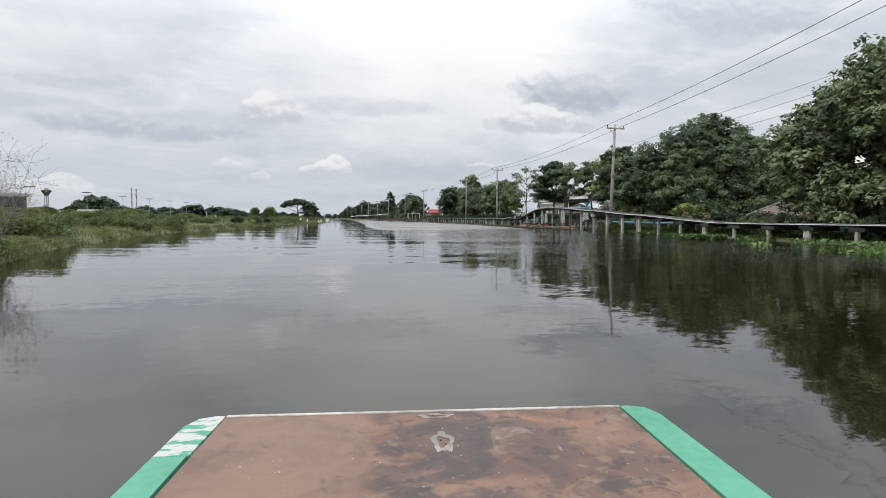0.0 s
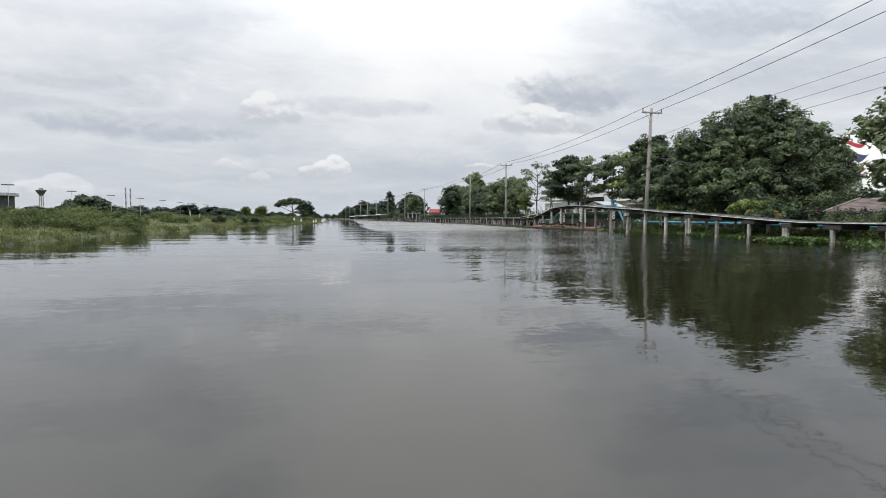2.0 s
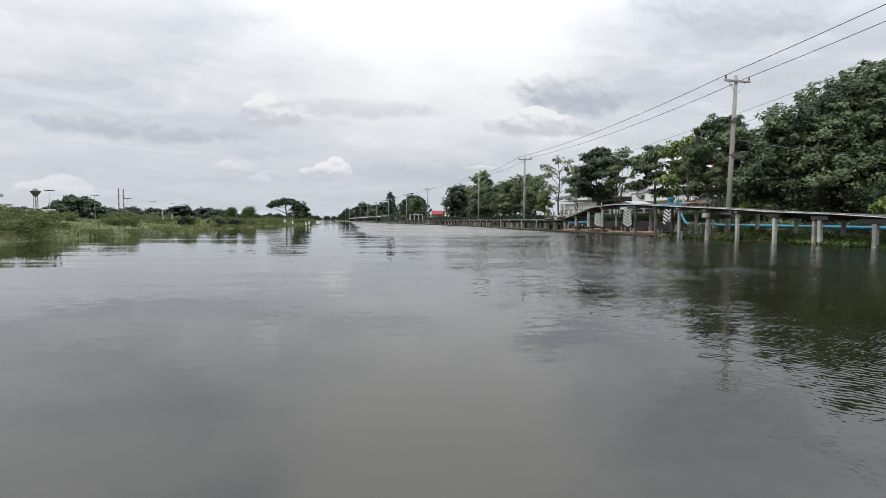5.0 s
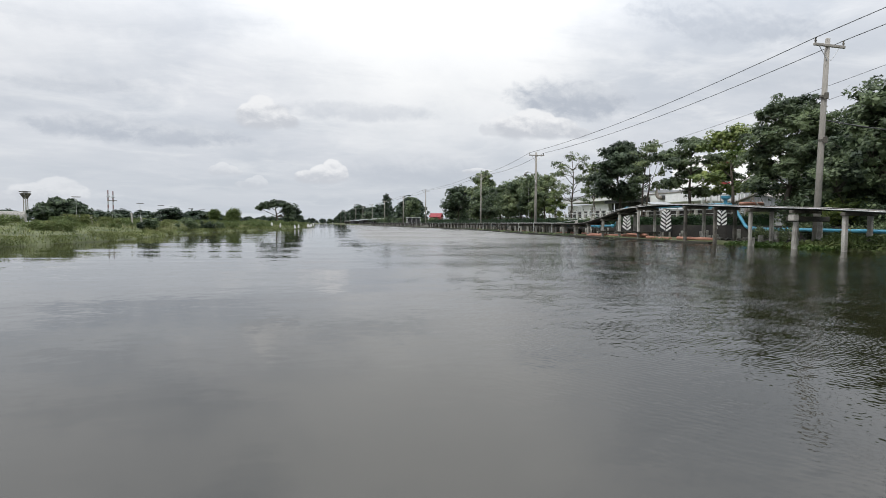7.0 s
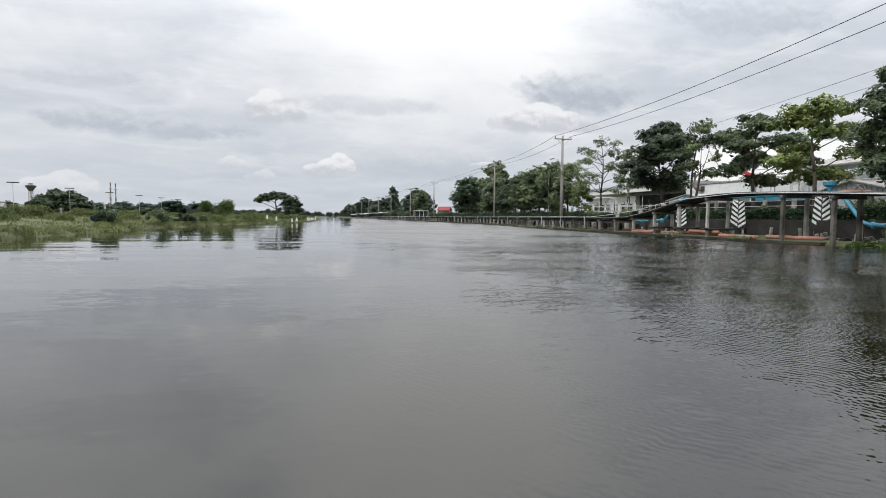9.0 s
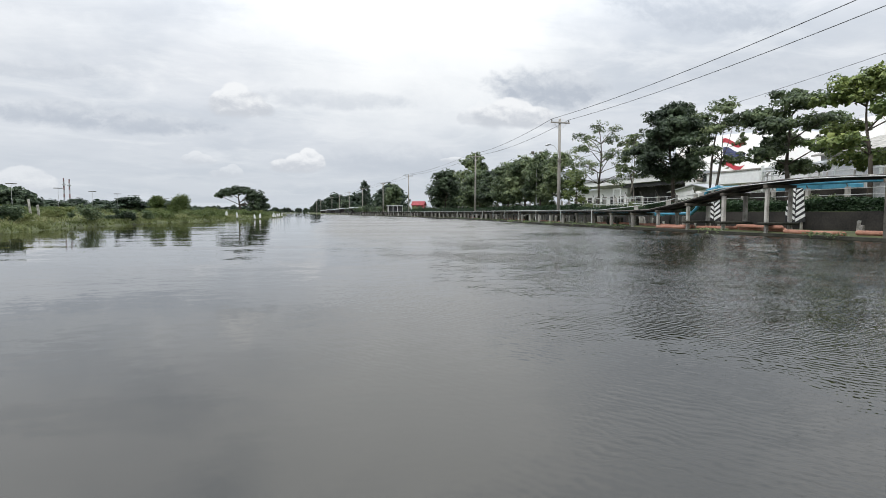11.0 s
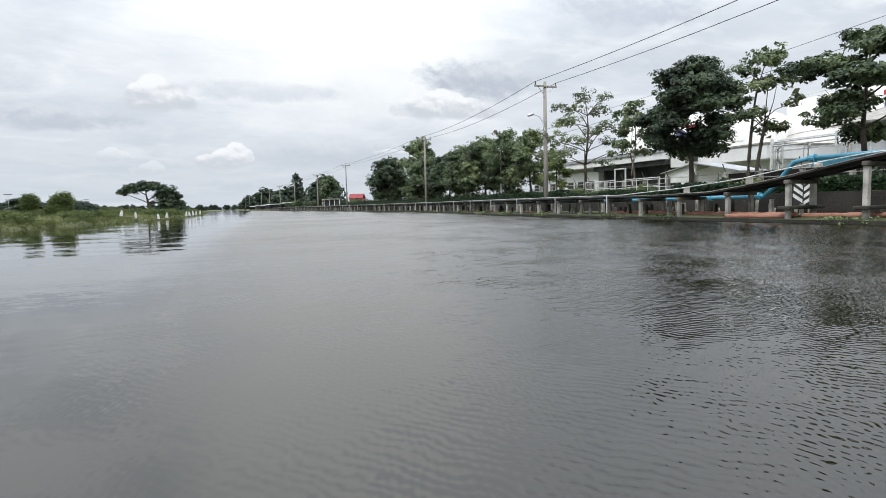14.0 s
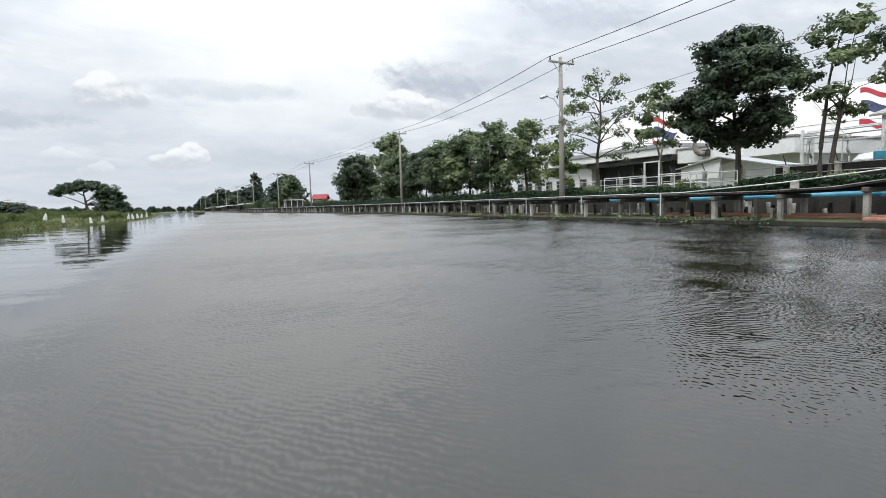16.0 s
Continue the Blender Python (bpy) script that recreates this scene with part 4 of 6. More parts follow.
kinds = far_tree_kinds()
frng = random.Random(5)
spots = []
for k in range(46):                                       # right bank beyond the red hut
    y = 262 + k * 9.5
    spots.append((xr(y) + 7 + frng.uniform(0, 14), y, 0.9 + frng.random() * 0.35))
for k in range(150):                                       # the tree line behind the grassy bank
    y = 330 + frng.uniform(-20, 60)
    spots.append((-60 - k * 2.9 + frng.uniform(-2, 2), y + k * 0.5, 0.48 + frng.random() * 0.34))
for k in range(48):                                       # the end of the canal
    spots.append((-150 + k * 6.5 + frng.uniform(-2, 2), 900 + frng.uniform(0, 60) + abs(k - 22) * 2, 0.65 + 0.4 * frng.random()))
for k in range(60):                                       # low trees beyond the bend of the grassy bank
    y = 262 + 330 * frng.random()
    spots.append((xl(y) - 4 - 45 * frng.random() ** 1.5, y, 0.34 + 0.26 * frng.random()))
for k, (x, y, s) in enumerate(spots):
    src = kinds[k % 3]
    wide = s * (2.0 if 46 <= k < 196 else 1.15)
    t_ = src if k < 3 else copy_thing(src, pose(x, y, 0.5, 0, 0, frng.uniform(0, 360)))
    t_.matrix_world = pose(x, y, 0.5, 0, 0, frng.uniform(0, 360)) @ Matrix.Diagonal((wide, wide, s, 1))

# ---- the grassy bank ----
rain = thing("rain_tree", "dark umbrella-shaped rain tree leaning over the bank", "tree", (-14.6, 174, 0.6))
lobe_tree(rain, 21, ((-2.2, 0, 4.8, 2.0, 2.6, 0.75), (-4.0, 0.3, 4.2, 1.2, 1.6, 0.55), (-0.4, 0, 5.3, 1.9, 2.6, 0.8), (1.5, 0.2, 5.1, 1.8, 2.4, 0.9), (3.3, 0, 4.3, 1.6, 2.2, 0.95), (4.6, 0, 3.2, 1.4, 2.0, 0.95),
                     (3.3, -0.3, 2.0, 1.6, 2.0, 1.1), (5.2, 0.3, 1.9, 1.1, 1.6, 0.9), (2.3, 0.4, 3.4, 1.4, 1.8, 1.0), (4.3, -0.2, 1.0, 1.5, 1.8, 0.8)), 2.0, 0.30, 0.15, LEAF_DARK, BARK, per=60, clump=0.46, density=0.8, fill=6, under=0.2)
dome = thing("rain_tree", "huge dome-shaped dark tree far behind the grass", "tree", (-126, 318, 0.7))
lobe_tree(dome, 22, ((0, 0, 8.6, 7.0, 6, 2.6), (-6.5, 0, 6.6, 5.0, 5, 2.6), (6.5, 0, 6.4, 5.0, 5, 2.6), (-10.5, 0, 4.2, 3.4, 4, 2.2), (10.5, 0, 4.0, 3.4, 4, 2.2), (0, -3, 4.6, 8.0, 4, 3.0)), 3.0, 0.6, 0.75, LEAF_DARK, BARK, per=22, clump=1.3, density=0.9, fill=5)
willow = thing("bush", "tall feathery light green bush on the bank", "bush", (-18.8, 133, 0.7))
bush_mesh(willow, 23, 3.0, 2.9, 20000, 0.075, LEAF_BANK, long=4.0)


def grass_field(name, label, mat, n, dmin, dmax, h0, h1, w, y0, y1, seed, patch=0.0, lean=0.4):
    rng = np.random.default_rng(seed)
    ys = y0 + (y1 - y0) * rng.random(n) ** 1.35
    ds = dmin + (dmax - dmin) * rng.random(n) ** 1.7
    pts, hs = [], []
    for y, d in zip(ys, ds):
        p = noise.noise((y * 0.11 + seed, d * 0.16, 0.0)) + 0.5 * noise.noise((y * 0.4, d * 0.5 + seed, 0.0))
        bare = 15 < y < 38 and 0.7 < d < 6.5 and noise.noise((y * 0.35, d * 0.5, 6.0)) > -0.18
        if p < patch or bare:
            continue
        pts.append((xl(y) - d, y, land_left(d, y) - 0.04))
        hs.append((h0 + (h1 - h0) * rng.random()) * (0.75 + 0.5 * min(1, max(0, p + 0.4))))
    pts, hs = np.array(pts), np.array(hs)
    v, f = blades(pts, hs, w * (0.6 + 0.8 * rng.random(len(pts))) * (1 + np.maximum(pts[:, 1] - 40, 0) / 110), rng, lean)
    return tagged(soup(name, v, f, mat), label, "grass", kind="stuff")


grass_field("grass", "green marsh grass covering the bank", GRASS, 95000, 0.1, 34, 0.08, 0.30, 0.032, -12, 245, 1, -0.6, 1.9)
grass_field("grass", "tall dry reeds among the marsh grass", GRASS_DRY, 30000, 0.9, 36, 0.18, 0.45, 0.024, -12, 240, 2, -0.05, 1.7)
grass_field("grass", "bright waterside weeds at the edge of the bank", GRASS, 16000, -0.4, 1.6, 0.06, 0.18, 0.04, -12, 245, 3, -0.1, 0.8)
brng = random.Random(9)
bush_kinds = []
for k, mt in enumerate((LEAF_BANK, GRASS, LEAF_BANK)):
    r = thing("bush", "leafy green bush in the marsh grass", "bush", group="bushes on the bank")
    bush_mesh(r, 70 + k, 2.6, 1.0, 3200, 0.075, mt, long=2.6)
    bush_kinds.append(r)
for k in range(30):
    y = 42 + 34 * brng.random()
    d = 9 + 14 * brng.random()
    s = 0.65 + 0.5 * brng.random()
    copy_thing(bush_kinds[k % 3], pose(xl(y) - d, y, land_left(d, y) - 0.05, 0, 0, brng.uniform(0, 360))).scale = (s, s, s)
for k in range(200):
    y = 12 + 225 * brng.random() ** 1.1
    d = 1.2 + 30 * brng.random() ** 1.3
    s = 0.35 + 0.6 * brng.random()
    m = pose(xl(y) - d, y, land_left(d, y) - 0.05, 0, 0, brng.uniform(0, 360))
    if k < 3:
        bush_kinds[k].matrix_world = m
    else:
        copy_thing(bush_kinds[k % 3], m).scale = (s, s, s)

# ---- factory ----
tank_spots = ((141.5, 138, 20, 21.2), (111, 162.5, 18, 18.0), (170, 186, 20, 19.0))
for k, (x, y, r, h) in enumerate(tank_spots):
    t = thing("storage_tank", "huge white cylindrical storage tank with a striped emblem", "storage tank", (x, y, 0.9), group="storage tanks")
    bm = bmesh.new()
    seg = 48
    rings = [(r, 0), (r, h), (r * 0.98, h + 0.25), (r * 0.5, h + 1.0), (0.4, h + 1.3)]
    rv = [[bm.verts.new((rr * math.cos(a * 2 * math.pi / seg), rr * math.sin(a * 2 * math.pi / seg), zz)) for a in range(seg)] for rr, zz in rings]
    for a, b in zip(rv, rv[1:]):
        for j in range(seg):
            bm.faces.new((a[j], a[(j + 1) % seg], b[(j + 1) % seg], b[j]))
    bm.faces.new(rv[-1])
    part("shell", bm, TANK_WHITE, t, smooth=True)
    # the emblem: waves that follow the shell
    for mat, z0, thick, a0 in ((RED_MARK, h * 0.90, 1.3, 3.75), (BLUE_MARK, h * 0.76, 2.6, 3.76), (RED_MARK, h * 0.61, 1.5, 3.75)):
        bm = bmesh.new()
        secs = []
        for j in range(17):
            f = j / 16
            ang = a0 + (f - 0.5) * 0.27
            zc = z0 + 0.75 * math.sin(f * 4.6 + 1.2) + (1.6 * (f - 0.75) if f > 0.75 else 0)
            th = thick * (0.75 if f < 0.7 else 0.75 * (1 - f) / 0.3 + 0.02)
            secs.append([bm.verts.new(((r + 0.03) * math.cos(ang), (r + 0.03) * math.sin(ang), zc + dz)) for dz in (-th / 2, th / 2)])
        for a, b in zip(secs, secs[1:]):
            bm.faces.new((a[0], b[0], b[1], a[1]))
        part("emblem_band", bm, mat, t)
mill = thing("factory_hall", "grey factory hall with a sloped sheet roof", "building")
part("hall_wall", box(47, 62, 68, 85.4, 0.9, 6.3), ROOF_GREY, mill)
bm = bmesh.new()
vs = [bm.verts.new(p) for p in ((46.4, 67.5, 6.2), (46.4, 85.9, 6.2), (54.5, 85.9, 8.3), (54.5, 67.5, 8.3))]
bm.faces.new(vs)
vs = [bm.verts.new(p) for p in ((54.5, 67.5, 8.3), (54.5, 85.9, 8.3), (62.6, 85.9, 6.2), (62.6, 67.5, 6.2))]
bm.faces.new(vs)
part("hall_roof", bm, CONCRETE, mill).modifiers.new("thick", "SOLIDIFY").thickness = 0.15
for y in np.arange(69, 85, 2.6):
    part("wall_rib", box(46.93, 47, y, y + 0.12, 0.9, 6.2), CONCRETE, mill)
wh = thing("warehouse", "long white factory building with a dark open bay", "building", (0.207, 5.98, 0.12))
wh.scale = (0.885, 0.885, 0.885)
part("parapet", box(50, 66, 94.8, 107.4, 4.45, 5.85, 0.04), WHITE_WALL, wh)
part("wall", box(52, 66, 95.6, 106.8, 0.9, 4.45), WHITE_WALL, wh)
part("roof_edge", box(49.9, 66.1, 94.7, 107.5, 5.85, 6.05, 0.02), CONCRETE, wh)
part("fascia", box(49, 64, 107.6, 140, 5.5, 6.3, 0.03), WHITE_WALL, wh)
part("bay_lintel", box(49.4, 50.0, 107.6, 121.6, 4.9, 5.496), DARK_OPEN, wh)
part("roof", box(48.8, 64.2, 107.55, 140, 6.3, 6.75, 0.03), ROOF_GREY, wh)
# near-black wall set far forward: its colour replaces the shade of a deep bay
part("back_wall", box(51.5, 51.9, 107.7, 121.6, 0.9, 5.0), DARK_OPEN, wh)
part("side_wall", box(50.3, 51.4, 121.7, 140, 0.9, 5.0), WHITE_WALL, wh)
for y in np.arange(122.6, 139, 2.6):
    pane = part("window", box(50.22, 50.296, y, y + 1.5, 2.3, 3.7, 0.01), CONCRETE, wh)
    part("window_glass", box(50.19, 50.216, y + 0.1, y + 1.4, 2.4, 3.6), DARK_OPEN, pane)
for y in np.arange(108, 121, 6):
    part("column", box(50.2, 50.5, y, y + 0.3, 0.9, 5.0, 0.02), DARK_OPEN, wh)
shed = thing("shed", "low open shed with a pale gabled roof", "shed", (0, 0, 0))
for (y0, z0), (y1, z1) in (((86.6, 2.85), (91.0, 3.75)), ((91.0, 3.75), (94.9, 3.1))):
    bm = bmesh.new()
    vs = [bm.verts.new((x, y, z + dz)) for dz in (0, 0.08) for x, y, z in ((37.6, y0, z0), (37.6, y1, z1), (40.6, y1, z1), (40.6, y0, z0))]
    for f in ((0, 1, 2, 3), (4, 5, 6, 7), (0, 1, 5, 4), (1, 2, 6, 5), (2, 3, 7, 6), (3, 0, 4, 7)):
        bm.faces.new([vs[i] for i in f])
    part("roof", bm, ROOF_GREY, shed)
bm = bmesh.new()
gable = [(91.2, 2.3), (94.6, 2.3), (94.6, 3.12), (91.0, 3.70)]
vs = [bm.verts.new((x, y, z)) for x in (37.9, 38.0) for y, z in gable]
for f in ((0, 1, 2, 3), (4, 5, 6, 7), (0, 1, 5, 4), (1, 2, 6, 5), (2, 3, 7, 6), (3, 0, 4, 7)):
    bm.faces.new([vs[i] for i in f])
part("gable_panel", bm, WHITE_WALL, shed)
for x in (38.0, 40.4):
    for y in (87.0, 91.0, 94.5):
        part("post", box(x - .08, x + .08, y - .08, y + .08, 0.9, 2.98), STEEL, shed)

# ---- the house among the trees ----
house = thing("house", "small house with a brown hipped roof among the trees", "house", (0, 0, 0))
part("wall", box(28.8, 34.6, 29.4, 41.4, 0.6, 1.145), DARK_OPEN, house)
bm = bmesh.new()
lo = [bm.verts.new(p) for p in ((28.4, 29.0, 1.20), (33.4, 29.0, 1.20), (33.4, 41.4, 1.20), (28.4, 41.4, 1.20))]
lo2 = [bm.verts.new((v.co.x, v.co.y, 1.30)) for v in lo]
r1, r2 = bm.verts.new((30.9, 31.0, 2.55)), bm.verts.new((30.9, 40.4, 2.40))
for k in range(4):
    bm.faces.new((lo[k], lo[(k + 1) % 4], lo2[(k + 1) % 4], lo2[k]))
bm.faces.new((lo2[0], lo2[1], r1)), bm.faces.new((lo2[1], lo2[2], r2, r1)), bm.faces.new((lo2[2], lo2[3], r2)), bm.faces.new((lo2[3], lo2[0], r1, r2)), bm.faces.new(lo[::-1])
part("roof", bm, ROOF_TILE, house)
# ragged courses of shingles, each lying on the slope towards the canal
hrng = random.Random(17)
for j in range(12):
    f = j / 12
    y, y_end = 29.2 + 1.9 * f, 41.3 - 0.9 * f
    while y < y_end:
        w = min(0.5 + 0.5 * hrng.random(), y_end - y)
        lip = hrng.uniform(-0.05, 0.02)
        bm = bmesh.new()
        vs = []
        for u, lift in ((f + lip * 0.3, 0.03), (f + 1 / 12 + 0.01, 0.008)):
            for yy in (y, y + w - 0.01):
                g = (yy - 29) / 12.4
                x, z = 28.4 + 2.5 * u, 1.30 + (1.25 - 0.15 * g) * u
                vs.append([bm.verts.new((x, yy, z - 0.02)), bm.verts.new((x, yy, z + lift))])
        (a, b), (c, d), (e, g), (h, k) = vs
        for q in ((b, d, k, g), (a, e, h, c), (a, c, d, b), (e, g, k, h), (a, b, g, e), (c, h, k, d)):
            bm.faces.new(q)
        part("shingle", bm, ROOF_TILE, house)
        y += w
part("hip_board", tube([(28.36, 41.45, 1.30), (29.6, 40.95, 1.90), (30.9, 40.4, 2.46)], 0.07, 6), PLANK, house)
for x, y, h in ((27.9, 39.2, 1.85), (27.7, 37.6, 1.6), (27.9, 36.4, 1.75)):
    part("porch_post", tube([(x, y, 0.6), (x, y, h)], 0.07 if h > 1.8 else 0.03, 8), CONCRETE_DARK, house)


# ---- under and behind the walkway ----
def chevron_board(x, y, z0, z1, w):
    """A tall board, narrower towards the top, with white chevrons that point down."""
    b = thing("chevron_board", "tall black board painted with white chevrons under the walkway", "sign", (x, y, 0), 128, group="chevron boards under the walkway")

    def half(z):
        return w * (0.5 - 0.17 * (z - z0) / (z1 - z0))

    bm = bmesh.new()
    vs = [bm.verts.new((s * half(z), yy, z)) for yy in (-0.04, 0.03) for s, z in ((-1, z0), (1, z0), (1, z1), (-1, z1))]
    for f in ((0, 1, 2, 3), (4, 5, 6, 7), (0, 1, 5, 4), (1, 2, 6, 5), (2, 3, 7, 6), (3, 0, 4, 7)):
        bm.faces.new([vs[i] for i in f])
    part("board", bm, BLACK_PAINT, b)
    for s in (-1, 1):
        part("leg", box(s * w * 0.3 - 0.06, s * w * 0.3 + 0.06, -0.14, -0.045, -0.5, z0 + 0.6, 0.01), CONCRETE, b)
    n = max(4, round((z1 - z0) / 0.27))
    step = (z1 - z0) / n
    for j in range(n):
        zc = z0 + step * (j + 0.06)
        bm = bmesh.new()
        th, dp = step * 0.56, step * 0.95
        for s in (-1, 1):
            lo = zc + (0.3 * step if s > 0 else 0.0)
            quad = [(s * 0.02, lo), (s * (half(lo) - 0.02), lo + dp), (s * (half(lo) - 0.02), lo + dp + th), (s * 0.02, lo + th)]
            vs = [bm.verts.new((px, yy, min(z1 - 0.01, pz))) for yy in (0.031, 0.040) for px, pz in quad]
            for f in ((0, 1, 2, 3), (4, 5, 6, 7), (0, 1, 5, 4), (1, 2, 6, 5), (2, 3, 7, 6), (3, 0, 4, 7)):
                bm.faces.new([vs[i] for i in f])
        part("chevron", bm, WHITE_PAINT, b)


for spot in ((23.7, 71.2, 0.53, 1.90, 0.78), (23.7, 65.7, 0.55, 2.21, 0.86), (24.3, 60.6, 0.60, 2.26, 0.84)):
    chevron_board(*spot)

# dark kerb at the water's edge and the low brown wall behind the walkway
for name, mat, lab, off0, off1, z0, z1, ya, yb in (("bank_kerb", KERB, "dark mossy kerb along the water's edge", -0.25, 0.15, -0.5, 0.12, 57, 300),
                                                   ("retaining_wall", WALL_DARK, "stained brown retaining wall behind the walkway, coloured as in shade", 3.85, 4.1, 0.0, 1.06, -20, 300)):
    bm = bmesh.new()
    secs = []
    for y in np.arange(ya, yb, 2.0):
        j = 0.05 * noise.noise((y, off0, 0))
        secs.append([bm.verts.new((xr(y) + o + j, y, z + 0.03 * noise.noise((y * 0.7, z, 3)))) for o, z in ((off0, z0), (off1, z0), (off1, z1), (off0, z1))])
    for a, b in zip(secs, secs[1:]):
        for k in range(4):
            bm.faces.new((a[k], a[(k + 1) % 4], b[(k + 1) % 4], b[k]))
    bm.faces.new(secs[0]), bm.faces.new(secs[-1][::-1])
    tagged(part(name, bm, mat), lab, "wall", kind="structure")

# rubble and short piles where the bank breaks off below the hump
crng = random.Random(31)
for k in range(46):
    y = 51.5 + 7.5 * crng.random()
    r = 0.10 + 0.22 * crng.random()
    bm = bmesh.new()
    bmesh.ops.create_icosphere(bm, subdivisions=2, radius=r)
    for v in bm.verts:
        v.co *= 0.75 + 0.5 * noise.noise(v.co * (1.6 / r) + Vector((k, 0, 0)))
        v.co.z *= 0.7
    st = tagged(part("stone", bm, CONCRETE_DARK if k % 3 else WALL_DARK), "rough grey-brown stone lying on the bank", "stone", group="rubble below the walkway")
    st.matrix_world = pose(21.9 + 1.9 * crng.random(), y, 0.12 + r * 0.3, 0, 0, crng.uniform(0, 360))
for x, y, h in ((20.7, 53.7, 0.45), (21.9, 54.5, 0.55), (22.6, 54.2, 0.75), (22.0, 56.5, 0.5), (22.6, 57.0, 0.85)):
    p = tagged(part("stub_post", tube([(0, 0, -0.8), (0.03, 0.01, h)], [0.14, 0.125], 9), POST), "short pale concrete pile beside the bank", "pile", group="short piles at the bank")
    p.matrix_world = pose(x, y, 0)

boom = thing("float_boom", "row of faded orange floats lying along the bank", "boom")
bm = bmesh.new()
add_tube(bm, [(0, -1.4, 0), (0, -1.34, 0), (0, -0.2, 0), (0, -0.12, 0), (0, 0.12, 0), (0, 0.2, 0), (0, 1.34, 0), (0, 1.4, 0)], [0.04, 0.095, 0.095, 0.08, 0.08, 0.095, 0.095, 0.04], 10)
first_float = part("float", bm, PIPE_ORANGE, boom, smooth=True)
frng2 = random.Random(3)
k = 0
for row, (off, z) in enumerate(((0.40, 0.20), (0.70, 0.25), (0.54, 0.37))):
    for y in np.arange(59.0, 128, 2.95):
        if frng2.random() < (0.30, 0.40, 0.85)[row] + (0.45 if y > 80 else 0):
            continue
        a = math.degrees(math.atan2(xr(y + 1) - xr(y - 1), 2.0))
        m = pose(xr(y) + off + (0.8 if y > 73 else 0) + frng2.uniform(-0.06, 0.06), y, z, frng2.uniform(-1.5, 1.5), 0, -a + frng2.uniform(-3, 3))
        if k == 0:
            first_float.matrix_basis = m
        else:
            f = first_float.copy()
            scene.collection.objects.link(f)
            f.matrix_basis = m
        k += 1

stake_src = None
for k in range(130):
    y = 58 + 130 * frng2.random() ** 1.2
    h = 0.35 + 0.5 * frng2.random()
    m = pose(xr(y) + 0.9 + 1.9 * frng2.random(), y, -0.1, frng2.uniform(-8, 8), frng2.uniform(-8, 8), frng2.uniform(0, 90))
    if stake_src is None:
        stake_src = tagged(part("stake", box(-0.06, 0.06, -0.06, 0.06, 0, 1.0, 0.01), POST), "short pale concrete stake in the bank", "stake", group="stakes in the bank")
        stake_src.matrix_world = m
        st = stake_src
    else:
        st = copy_thing(stake_src, m)
    st.scale = (1, 1, h + 0.2)

# old dark piles left standing under the deck
op_src = None
for k in range(120):
    y = 73 + 85 * frng2.random()
    h = wz(y) - 0.32 - 0.35 * frng2.random()
    m = pose(wx(y) + 0.3 + 2.4 * frng2.random(), y, -0.2, frng2.uniform(-4, 4), frng2.uniform(-4, 4), frng2.uniform(0, 90))
    if op_src is None:
        op_src = tagged(part("old_post", tube([(0, 0, 0), (0.01, 0, 0.5), (0, 0.01, 1.0)], [0.085, 0.08, 0.07], 7), KERB), "old dark timber post standing under the walkway", "post", group="old posts under the walkway")
        op_src.matrix_world = m
        op = op_src
    else:
        op = copy_thing(op_src, m)
    op.scale = (1, 1, max(0.5, h + 0.2))

# blue water pipe: low along the bank, up over the hump and down again
pipe = thing("water_pipe", "blue plastic water pipe running along the walkway", "pipe")
runs = [[(22.3, -20, 0.72), (22.3, 30, 0.75), (22.5, 46.0, 0.82), (23.2, 53.0, 0.85), (24.3, 58.0, 0.86)], [(24.3, 58.0, 0.86), (24.3, 58.4, 1.0), (24.3, 59.35, 2.1), (24.3, 59.8, 2.36)],
        [(24.3, 59.8, 2.36), (24.1, 62.5, 2.40), (23.7, 67, 2.40), (23.4, 70.8, 2.40)], [(23.4, 70.8, 2.40), (23.4, 71.4, 2.3), (23.4, 72.3, 1.3), (23.4, 72.7, 0.98)],
        [(23.4, 72.7, 0.96), (23.4, 80, 0.90), (23.5, 90, 0.92)], [(23.5, 90, 0.92), (24.9, 112, 0.88), (26.0, 129, 0.88)]]
for r in runs:
    part("pipe_run", tube(r, 0.095, 10), PIPE_BLUE, pipe, smooth=True)
for x, y, z in ((24.3, 57.8, 0.86), (24.3, 59.9, 2.36), (23.4, 70.6, 2.40), (23.4, 73.0, 0.96), (24.3, 55.4, 0.85), (23.4, 75.6, 0.94), (23.4, 76.3, 0.94)):
    part("flange", tube([(x, y - 0.09, z), (x, y + 0.09, z)], 0.16, 10), PIPE_BLUE, pipe)
part("valve_funnel", tube([(24.2, 60.1, 2.4), (24.2, 60.1, 2.68), (24.2, 60.1, 2.78), (24.2, 60.1, 2.95)], [0.10, 0.12, 0.28, 0.30], 12), PIPE_BLUE, pipe)
for y in np.arange(-18, 128, 6.0):
    if 58 < y < 73:
        continue
    x = smooth_line([(-20, 22.3), (30, 22.3), (46, 22.5), (53, 23.2), (58, 24.3), (73, 23.4), (90, 23.5), (112, 24.9), (129, 26)], y)
    part("pipe_support", box(x - 0.16, x + 0.16, y - 0.1, y + 0.1, 0.0, 0.74, 0.015), CONCRETE, pipe)

